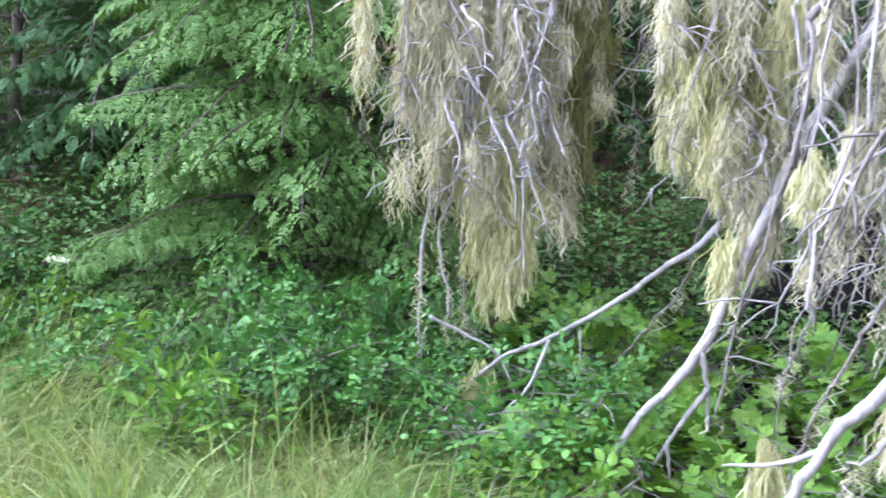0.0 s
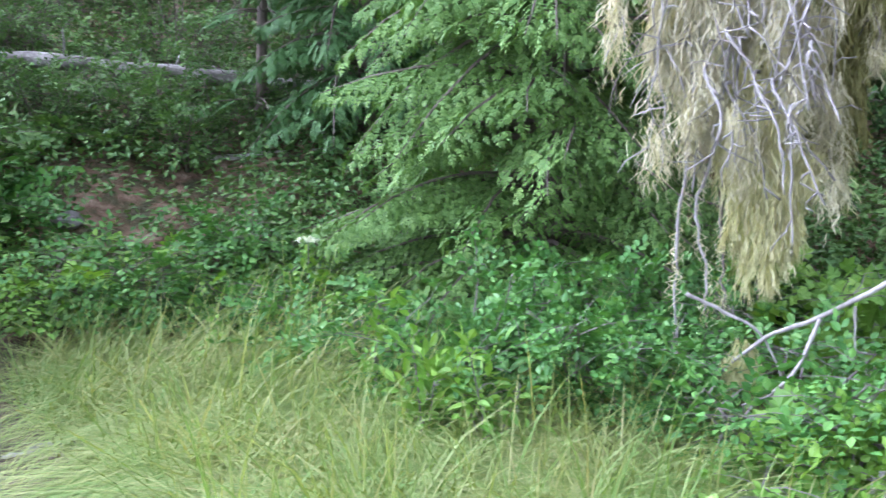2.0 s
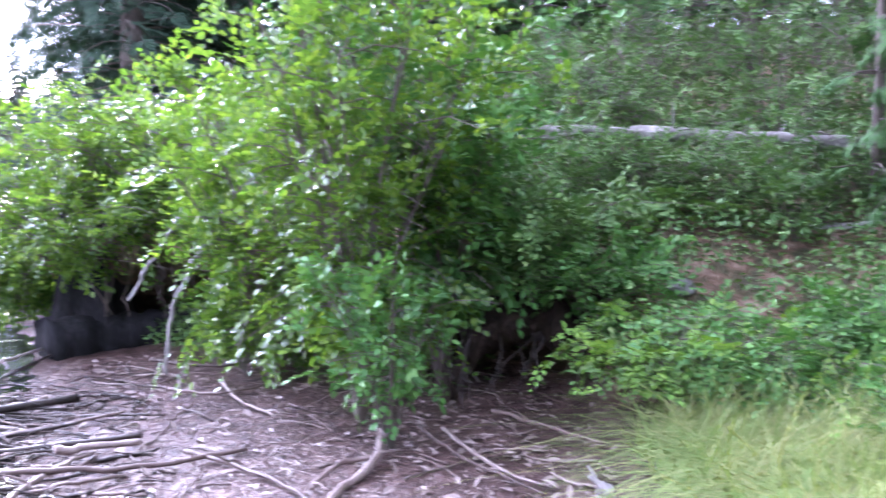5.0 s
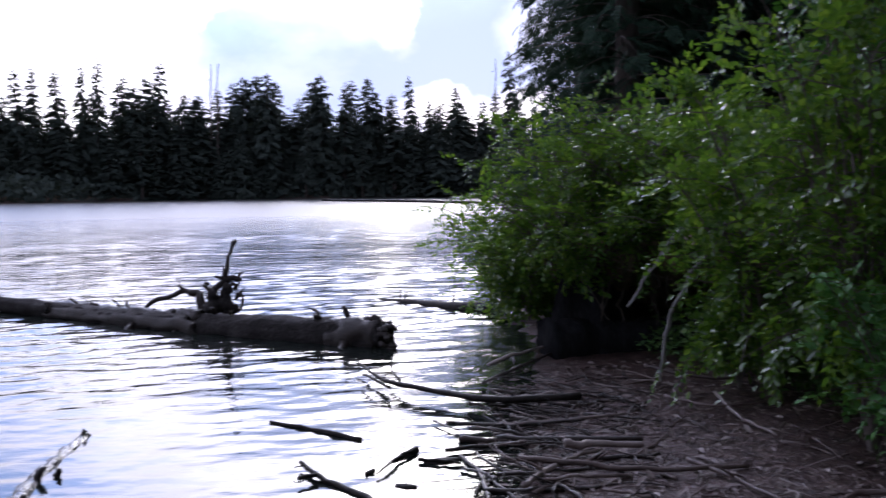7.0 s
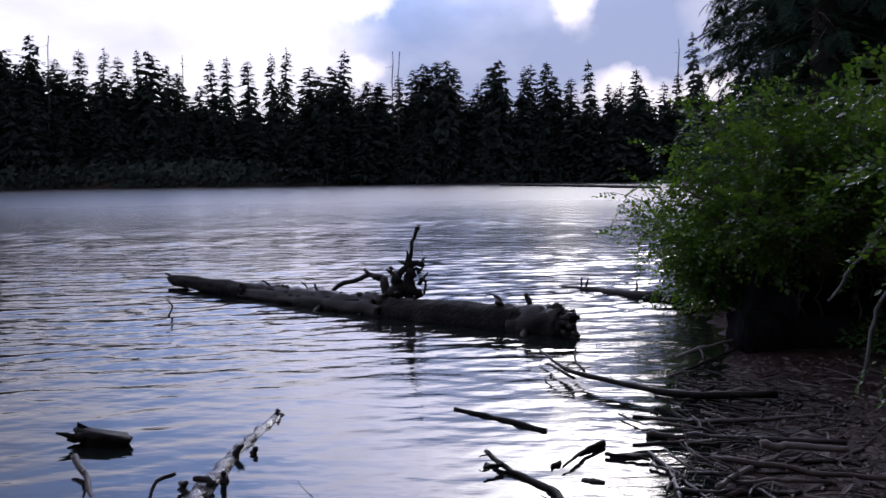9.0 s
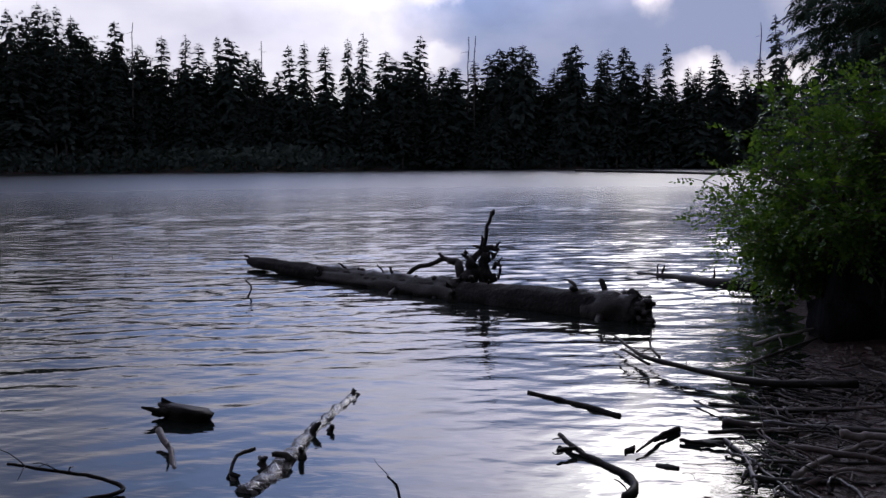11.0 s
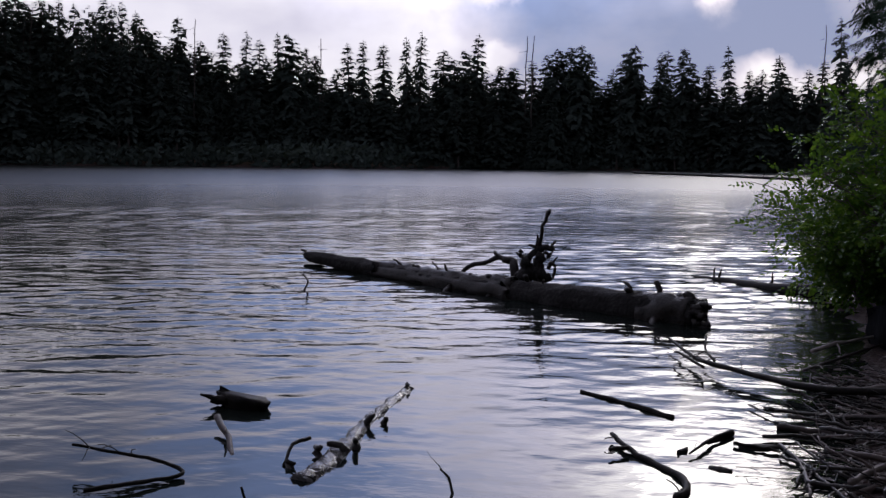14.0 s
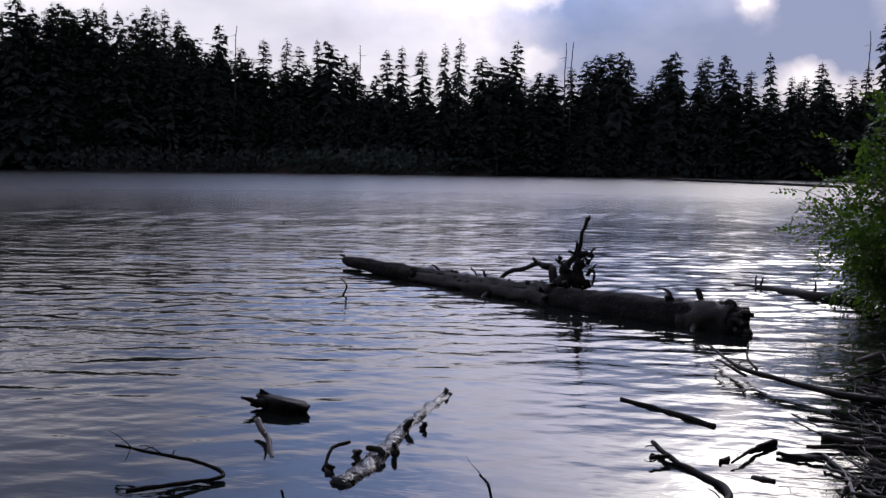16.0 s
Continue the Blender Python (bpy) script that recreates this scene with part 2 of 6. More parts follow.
def ground_material():
    """Dark mud by the water; needle litter, moss and bare earth up the bank."""
    m = bpy.data.materials.new("earth")
    m.use_nodes = True
    nt = m.node_tree
    nt.nodes.clear()
    N, L = nt.nodes.new, nt.links.new
    out, bsdf = N("ShaderNodeOutputMaterial"), N("ShaderNodeBsdfPrincipled")
    tc = N("ShaderNodeTexCoord")

    def noise_of(scale, detail=6.0):
        n = N("ShaderNodeTexNoise")
        n.inputs["Scale"].default_value, n.inputs["Detail"].default_value = scale, detail
        L(tc.outputs["Object"], n.inputs["Vector"])
        return n.outputs["Fac"]

    def ramp_of(fac, stops):
        r = N("ShaderNodeValToRGB")
        while len(r.color_ramp.elements) < len(stops):
            r.color_ramp.elements.new(0.5)
        for el, (p, c) in zip(r.color_ramp.elements, stops):
            el.position, el.color = p, (*c, 1)
        L(fac, r.inputs[0])
        return r.outputs[0]

    mud = ramp_of(noise_of(9), [(0.3, (0.030, 0.017, 0.014)), (0.5, (0.070, 0.041, 0.036)), (0.68, (0.13, 0.085, 0.076))])
    litter = ramp_of(noise_of(5.5, 8), [(0.32, (0.04, 0.045, 0.022)), (0.45, (0.075, 0.065, 0.035)), (0.55, (0.15, 0.095, 0.065)), (0.70, (0.27, 0.20, 0.155))])
    sep = N("ShaderNodeSeparateXYZ")
    L(tc.outputs["Object"], sep.inputs[0])
    add = N("ShaderNodeMath")
    add.operation = 'MULTIPLY_ADD'
    L(noise_of(2.2), add.inputs[0])
    add.inputs[1].default_value = 0.35
    L(sep.outputs[2], add.inputs[2])
    mr = N("ShaderNodeMapRange")
    mr.inputs[1].default_value, mr.inputs[2].default_value = 0.38, 0.58
    L(add.outputs[0], mr.inputs[0])
    mx = N("ShaderNodeMix")
    mx.data_type = 'RGBA'
    L(mr.outputs[0], mx.inputs[0])
    L(mud, mx.inputs[6])
    L(litter, mx.inputs[7])
    L(mx.outputs[2], bsdf.inputs["Base Color"])
    rr = N("ShaderNodeMapRange")
    rr.inputs[3].default_value, rr.inputs[4].default_value = 0.5, 0.95
    bsdf.inputs["Specular IOR Level"].default_value = 0.3
    L(mr.outputs[0], rr.inputs[0])
    L(rr.outputs[0], bsdf.inputs["Roughness"])
    bn = N("ShaderNodeBump")
    L(noise_of(26, 8), bn.inputs["Height"])
    bn.inputs["Distance"].default_value = 0.05
    L(bn.outputs[0], bsdf.inputs["Normal"])
    L(bsdf.outputs[0], out.inputs[0])
    return m


def water_material():
    """Dark lake water with short wind ripples in bands and calmer water inshore."""
    m = bpy.data.materials.new("lake_water")
    m.use_nodes = True
    nt = m.node_tree
    nt.nodes.clear()
    N, L = nt.nodes.new, nt.links.new
    out, bsdf = N("ShaderNodeOutputMaterial"), N("ShaderNodeBsdfPrincipled")
    bsdf.inputs["Base Color"].default_value = (0.012, 0.016, 0.014, 1)
    rough = N("ShaderNodeMapRange")
    rough.inputs[1].default_value, rough.inputs[2].default_value = 10.0, 60.0
    rough.inputs[3].default_value, rough.inputs[4].default_value = 0.04, 0.28
    bsdf.inputs["IOR"].default_value = 1.333
    tc = N("ShaderNodeTexCoord")

    def ripples(scale, detail, stretch, turn):
        mp, n = N("ShaderNodeMapping"), N("ShaderNodeTexNoise")
        mp.inputs["Scale"].default_value = stretch
        mp.inputs["Rotation"].default_value = (0, 0, radians(turn))
        L(tc.outputs["Object"], mp.inputs["Vector"])
        L(mp.outputs[0], n.inputs["Vector"])
        n.inputs["Scale"].default_value, n.inputs["Detail"].default_value, n.inputs["Roughness"].default_value = scale, detail, 0.5
        return n.outputs["Fac"]

    def math_node(op, a, b):
        n = N("ShaderNodeMath")
        n.operation = op
        for k, v in enumerate((a, b)):
            if isinstance(v, (int, float)):
                n.inputs[k].default_value = v
            else:
                L(v, n.inputs[k])
        return n.outputs[0]

    length = N("ShaderNodeVectorMath")
    length.operation = 'LENGTH'
    L(tc.outputs["Object"], length.inputs[0])
    L(length.outputs["Value"], rough.inputs[0])
    L(rough.outputs[0], bsdf.inputs["Roughness"])
    calm = N("ShaderNodeMapRange")
    calm.inputs[1].default_value, calm.inputs[2].default_value = 6.0, 11.0
    calm.inputs[3].default_value, calm.inputs[4].default_value = 0.4, 1.0
    L(length.outputs["Value"], calm.inputs[0])
    gust = N("ShaderNodeMapRange")
    gust.inputs[1].default_value, gust.inputs[2].default_value = 0.38, 0.62
    gust.inputs[3].default_value, gust.inputs[4].default_value = 0.7, 1.5
    L(ripples(0.11, 3, (1, 0.45, 1), 10), gust.inputs[0])
    h = math_node('ADD', math_node('MULTIPLY', ripples(7.0, 3, (1.0, 0.5, 1), 8), 0.011), math_node('MULTIPLY', ripples(1.3, 2, (1.0, 0.4, 1), -12), 0.03))
    h = math_node('MULTIPLY', math_node('MULTIPLY', h, calm.outputs[0]), gust.outputs[0])
    bn = N("ShaderNodeBump")
    bn.inputs["Strength"].default_value, bn.inputs["Distance"].default_value = 1.0, 1.0
    L(h, bn.inputs["Height"])
    L(bn.outputs[0], bsdf.inputs["Normal"])
    L(bsdf.outputs[0], out.inputs[0])
    return m


# ---------------------------------------------------------------- mesh helpers
class Geo:
    """Vertices and faces gathered for one mesh."""

    def __init__(self):
        self.v, self.f, self.n = [], [], 0

    def add(self, v, f):
        v = np.asarray(v, float).reshape(-1, 3)
        self.v.append(v)
        if isinstance(f, np.ndarray):
            self.f.extend((f + self.n).tolist())
        else:
            self.f.extend([[i + self.n for i in face] for face in f])
        self.n += len(v)
        return self

    def mesh(self, name, mat, origin=(0, 0, 0), smooth=False):
        me = bpy.data.meshes.new(name)
        v = np.concatenate(self.v) - np.array(origin, float)
        me.from_pydata(v.tolist(), [], self.f)
        me.materials.append(mat)
        if smooth:
            me.polygons.foreach_set("use_smooth", [True] * len(me.polygons))
        me.update()
        return me


def thing(name, base, label, category, group="", kind=""):
    ob = new(name)
    ob.empty_display_size = 0.1
    ob.location = base
    return tagged(ob, label, category, group, kind)


def part(name, geo, mat, parent, label="", smooth=False):
    root = parent
    while root.parent:
        root = root.parent
    ob = new(name, geo.mesh(name, mat, root.location, smooth))
    ob.parent = parent
    return tagged(ob, label)


def solo(name, geo, mat, base, label, category, group="", kind="", smooth=True):
    ob = new(name, geo.mesh(name, mat, base, smooth))
    ob.location = base
    return tagged(ob, label, category, group, kind)


def at(az, d, z=0.0):
    a = radians(az)
    return np.array((-math.sin(a) * d, math.cos(a) * d, z))


def tube(pts, radii, n=7):
    """A round limb along a line of points, closed at both ends."""
    pts, radii = np.asarray(pts, float), np.asarray(radii, float)
    t = np.gradient(pts, axis=0)
    t /= np.linalg.norm(t, axis=1)[:, None] + 1e-9
    ref = np.array((0.0, 0.0, 1.0)) if abs(t[:, 2]).mean() < 0.8 else np.array((1.0, 0.0, 0.0))
    a = np.cross(t, ref)
    a /= np.linalg.norm(a, axis=1)[:, None] + 1e-9
    b = np.cross(a, t)
    ang = np.arange(n) * 2 * math.pi / n
    ring = a[:, None] * np.cos(ang)[None, :, None] + b[:, None] * np.sin(ang)[None, :, None]
    v = (pts[:, None] + ring * radii[:, None, None]).reshape(-1, 3)
    k = len(pts)
    i, j = np.meshgrid(np.arange(k - 1), np.arange(n), indexing="ij")
    f = np.stack([i * n + j, (i + 1) * n + j, (i + 1) * n + (j + 1) % n, i * n + (j + 1) % n], -1).reshape(-1, 4).tolist()
    f += [list(range(n)), list(range((k - 1) * n + n - 1, (k - 1) * n - 1, -1))]
    return v, f


def crooked(points, steps, wob, rng):
    """A smooth line through points, a little crooked."""
    p = np.asarray(points, float)
    s = np.linspace(0, len(p) - 1, steps)
    i = np.minimum(s.astype(int), len(p) - 2)
    f = (s - i)[:, None]
    q0, q1, q2, q3 = p[np.maximum(i - 1, 0)], p[i], p[i + 1], p[np.minimum(i + 2, len(p) - 1)]
    out = 0.5 * (2 * q1 + (q2 - q0) * f + (2 * q0 - 5 * q1 + 4 * q2 - q3) * f**2 + (3 * q1 - q0 - 3 * q2 + q3) * f**3)
    jig = rng.normal(0, wob, out.shape)
    jig[0] = 0
    return out + jig


def limb(geo, points, r0, r1, rng, steps=10, wob=0.01, n=6):
    line = crooked(points, steps, wob, rng)
    r = np.linspace(r0, r1, steps) * (1 + rng.normal(0, 0.07, steps))
    geo.add(*tube(line, r, n))
    return line


def frames_of(y, z):
    """Turns whose second axis is y and whose third lies near z, one for each row."""
    y = y / (np.linalg.norm(y, axis=1)[:, None] + 1e-9)
    x = np.cross(y, z)
    x /= np.linalg.norm(x, axis=1)[:, None] + 1e-9
    return np.stack([x, y, np.cross(x, y)], -1)


def scatter(geo, unit, places, turns, sizes):
    """Many small pieces of one shape."""
    uv, uf = np.asarray(unit[0], float), np.asarray(unit[1])
    v = np.einsum("nij,kj->nki", turns * np.asarray(sizes, float)[:, None, None], uv) + places[:, None]
    f = uf[None] + (np.arange(len(places)) * len(uv))[:, None, None]
    geo.add(v.reshape(-1, 3), f.reshape(-1, uf.shape[1]))


def leaf_shape(width=0.55):
    """A leaf folded along its rib: six triangles."""
    w = width / 2
    v = [(0, 0, 0), (-w, 0.38, 0.07), (w, 0.38, 0.07), (0, 0.42, 0), (-w * 0.8, 0.7, 0.03), (w * 0.8, 0.7, 0.03), (0, 1, -0.07)]
    return v, [(0, 3, 1), (0, 2, 3), (1, 3, 4), (3, 2, 5), (3, 6, 4), (3, 5, 6)]


LEAF, NARROW = leaf_shape(0.62), leaf_shape(0.38)


def lobed_leaf():
    """A broad leaf with five blunt points."""
    v, f = [(0, 0.25, -0.04)], []
    rim = [(0, 0), (-0.3, -0.02), (-0.5, 0.2), (-0.38, 0.33), (-0.48, 0.62), (-0.2, 0.62), (0, 1.0), (0.2, 0.62), (0.48, 0.62), (0.38, 0.33), (0.5, 0.2), (0.3, -0.02)]
    for k, (x, y) in enumerate(rim):
        v.append((x, y, 0.05 * math.sin(k * 2.1)))
    for k in range(12):
        f.append((0, 1 + k, 1 + (k + 1) % 12))
    return v, f


BROAD = lobed_leaf()


def spray_shape(pairs=6, droop=0.25, width=0.1):
    """A flat conifer twig: needle-clad side shoots along a stem."""
    v, f = [], []

    def shoot(x0, y0, x1, y1):
        dx, dy = x1 - x0, y1 - y0
        q = math.hypot(dx, dy)
        px, py = -dy / q * width / 2, dx / q * width / 2
        k = len(v)
        z0, z1 = -droop * y0 * y0, -droop * (y1 * y1 + 0.6 * x1 * x1)
        mx, my = x0 + 0.6 * dx, y0 + 0.6 * dy
        v.extend([(x0, y0, z0), (mx + px, my + py, (z0 + z1) / 2), (x1, y1, z1), (mx - px, my - py, (z0 + z1) / 2)])
        f.append((k, k + 1, k + 2, k + 3))

    for i in range(pairs):
        y = 0.05 + 0.85 * i / pairs
        s = 0.42 * (1 - 0.65 * i / pairs)
        for side in (-1, 1):
            shoot(0, y, side * s * 0.8, y + s * 0.75)
    shoot(0, 0.6, 0, 1.05)
    shoot(0, 0, 0, 0.65)
    return v, f


SPRAY = spray_shape(6, 0.4, 0.1)
DIAMOND = ([(0, 0, 0), (-0.3, 0.5, 0.08), (0, 1, -0.05), (0.3, 0.5, 0.08)], [(0, 2, 1), (0, 3, 2)])
FEATHER = spray_shape(3, 0.45, 0.17)
BOUGH = spray_shape(5, 0.45, 0.16)
FAR_BOUGH = spray_shape(3, 0.45, 0.4)


# ---------------------------------------------------------------- ground and water
def smooth_step(x, a, b):
    s = np.clip((x - a) / (b - a), 0, 1)
    return s * s * (3 - 2 * s)


def ground_height(x, y):
    x, y = np.asarray(x, float), np.asarray(y, float)
    d = np.hypot(x, y)
    az = (np.degrees(np.arctan2(-x, y)) + 100) % 360 - 100
    edge = np.interp(d, [0, 3, 4.8, 5.6, 6.2, 7, 7.8, 9, 10.8, 12.5, 14.2, 17, 30, 60, 100, 150],
                     [112, 93, 79.6, 78.8, 78.4, 78.3, 78.2, 78.0, 77.8, 79, 79.8, 78.8, 78, 77, 72, 60])
    inland = np.radians(edge - az) * np.maximum(d, 1.0)
    inland = np.maximum(inland, 2.4 - d)
    inland = np.maximum(inland, np.radians(az - 178) * np.maximum(d, 1.0))
    far = d - (150 + 7 * np.sin(np.radians(az) * 9) + 4 * np.sin(np.radians(az) * 23))
    inland = np.maximum(inland, far)
    shelf = np.clip(far * 0.5, 0, 0.6)
    z = shelf + np.where(inland < 0, np.maximum(-1.5, 0.13 * inland), np.minimum(0.055 * inland, 0.2))
    start = np.interp(az, [-100, -20, 0, 30, 50, 58, 66, 80, 90], [5.6, 5.6, 5.7, 5.4, 5.6, 7.2, 11.2, 12.8, 14])
    u = np.maximum(d - start, 0)
    hill = np.where(u < 3, 0.42 * u, 1.26 + 0.3 * (u - 3))
    hill = hill * (1 - 0.96 * np.exp(-((az - 51.5) / 3.6) ** 4) * (1 - smooth_step(d, 7.0, 7.9)))     # a hollow washed out of the bank
    hill = 9 * (1 - np.exp(-hill / 9)) * smooth_step(az, -98, -40) * (1 - smooth_step(az, 68, 76)) * smooth_step(inland, 0.2, 2.5)
    side = np.where(az > 90, 1.0, 0.0) * (1 - smooth_step(az, 215, 259)) * np.minimum(np.maximum(inland, 0) * 0.05, 6)
    bumps = 0.05 * np.sin(x * 1.7 + 1) * np.sin(y * 2.1) + 0.03 * np.sin(x * 4.3 + y * 3.1)
    return z + hill + side + bumps * smooth_step(inland, 0.3, 2.0) * np.minimum(1, 0.4 + u)


def gz(az, d):
    p = at(az, d)
    return float(ground_height(p[0], p[1]))


def on_ground(az, d, dz=0.0):
    p = at(az, d)
    p[2] = float(ground_height(p[0], p[1])) + dz
    return p


def build_ground():
    az = np.radians(np.concatenate([np.linspace(-20, 130, 241), np.linspace(130, 340, 91)[1:-1]]))
    r = np.concatenate([[0.3], np.geomspace(0.7, 200, 130), np.geomspace(230, 3500, 14)])
    rr, aa = np.meshgrid(r, az, indexing="ij")
    x, y = -np.sin(aa) * rr, np.cos(aa) * rr
    z = ground_height(x, y)
    rng = np.random.default_rng(5)
    z += rng.normal(0, 0.012, z.shape) * np.minimum(1, np.maximum(z, 0) * 4)
    n = len(az)
    g = Geo()
    i, j = np.meshgrid(np.arange(len(r) - 1), np.arange(n), indexing="ij")
    f = np.stack([i * n + j, i * n + (j + 1) % n, (i + 1) * n + (j + 1) % n, (i + 1) * n + j], -1).reshape(-1, 4)
    g.add(np.stack([x, y, z], -1).reshape(-1, 3), f)
    g.f.append(list(range(n - 1, -1, -1)))
    solo("ground", g, ground_material(), (0, 0, 0), "muddy shore rising to a littered forest bank", "ground", kind="structure")


build_ground()


def wave_height(x, y, cell):
    """A light chop rolling in from the open lake; waves finer than the mesh are left out."""
    rng = np.random.default_rng(61)
    d = np.hypot(x, y)
    h = np.zeros_like(x)
    for k in range(64):
        long = 0.11 * (0.7 / 0.11) ** ((k + rng.random()) / 64)
        way = rng.normal(0, 0.5) + 0.2
        amp = 0.0022 * long * (0.6 + 0.8 * rng.random())
        fade = np.clip(long / (cell * 2.4) - 0.6, 0, 1)
        h += amp * fade * np.sin((x * math.cos(way) + y * math.sin(way)) * 6.2832 / long + 6.2832 * rng.random())
    gust = 1 + 0.45 * np.sin(x * 0.31 + 0.7 * np.sin(y * 0.23)) * np.sin(y * 0.19 + 1.1) + 0.25 * np.sin(x * 0.9 + y * 0.35)
    return h * gust * np.interp(d, [3, 5.5, 7.5, 10, 14, 60, 110], [0.15, 0.25, 0.5, 0.8, 1.0, 1.7, 1.3])


def build_water():
    a = np.radians(np.concatenate([np.linspace(66, 134, 300), np.linspace(134, 426, 62)[1:-1]]))
    r = np.concatenate([[0.5, 1.5, 2.5], np.geomspace(3.2, 75, 640), np.geomspace(78, 260, 40)])
    n = len(a)
    rr, aa = np.meshgrid(r, a, indexing="ij")
    x, y = -np.sin(aa) * rr, np.cos(aa) * rr
    cell = np.gradient(r)[:, None] + 0 * x
    z = wave_height(x, y, cell) * ((aa < radians(136)) & (rr > 3))
    i, j = np.meshgrid(np.arange(len(r) - 1), np.arange(n), indexing="ij")
    f = np.stack([i * n + j, i * n + (j + 1) % n, (i + 1) * n + (j + 1) % n, (i + 1) * n + j], -1).reshape(-1, 4)
    g = Geo().add(np.stack([x, y, z], -1).reshape(-1, 3), f[:, ::-1])
    g.f.append(list(range(n)))
    solo("water", g, water_material(), (0, 0, 0), "rippled grey lake water reflecting clouds", "water", kind="structure")


build_water()


# ---------------------------------------------------------------- far shore
def conifer_geo(seed, height, spread, boughs, bare=0.1, thin=1.0, unit=BOUGH, droop=0.35, twigs=4, taper=0.62, whorls=0):
    """Trunk and crown of a narrow conifer, foot at the origin."""
    rng = np.random.default_rng(seed)
    trunk, crown = Geo(), Geo()
    lean = rng.normal(0, 0.01, 2) * height
    zs = np.linspace(0, height, 9)
    line = np.stack([lean[0] * (zs / height) ** 2, lean[1] * (zs / height) ** 2, zs], -1)
    trunk.add(*tube(line, np.linspace(height * 0.013, height * 0.0012, 9), 6))
    k = np.arange(boughs)
    h = bare + (0.985 - bare) * (k + rng.random(boughs)) / boughs
    if whorls:
        h = np.minimum(0.985, bare + np.round((h - bare) * whorls) / whorls + rng.normal(0, 0.008, boughs))
    keep = rng.random(boughs) < thin
    h = h[keep]
    m = len(h)
    ang = rng.random(m) * 2 * math.pi
    reach = spread * (1 - h) ** taper * (0.6 + 0.55 * rng.random(m)) * np.clip((h - bare) * 8 + 0.55, 0, 1) + 0.012 * height
    out = np.stack([np.cos(ang), np.sin(ang), 0 * ang], -1)
    root = np.stack([np.interp(h * height, zs, line[:, 0]), np.interp(h * height, zs, line[:, 1]), h * height], -1)
    slope = np.where(h > 0.8, 0.35, -0.08)[:, None] + rng.normal(0, 0.12, (m, 1))
    for s, size in ((0.0, 0.62), (0.42, 0.55)):
        places = root + (out + (0, 0, 1) * slope) * (reach * s)[:, None]
        places[:, 2] -= droop * reach * s * s
        y = out + (0, 0, 1) * (slope - droop * s * 1.5)
        scatter(crown, unit, places, frames_of(y, np.array((0, 0, 1.0)) + rng.normal(0, 0.25, (m, 3))), reach * size * (0.85 + 0.3 * rng.random(m)))
    for _ in range(twigs):
        s = rng.random(m) * 0.7 + 0.15
        places = root + (out + (0, 0, 1) * slope) * (reach * s)[:, None]
        places[:, 2] -= droop * reach * s * s
        y = out + rng.normal(0, 0.7, (m, 3)) * (1, 1, 0.3) + (0, 0, -0.15)
        scatter(crown, unit, places, frames_of(y, np.array((0, 0, 1.0)) + rng.normal(0, 0.3, (m, 3))), reach * 0.38 + 0.006 * height)
    return trunk, crown


def conifer(name, base, seed, height, spread, boughs, label, group, mat=FIR, **kw):
    ob = thing(name, base, label, "tree", group)
    trunk, crown = conifer_geo(seed, height, spread, boughs, **kw)
    for g, nm, mt in ((trunk, "trunk", BARK), (crown, "crown", mat)):
        o = new(nm, g.mesh(nm, mt, smooth=nm == "trunk"))
        o.parent = ob
    return ob


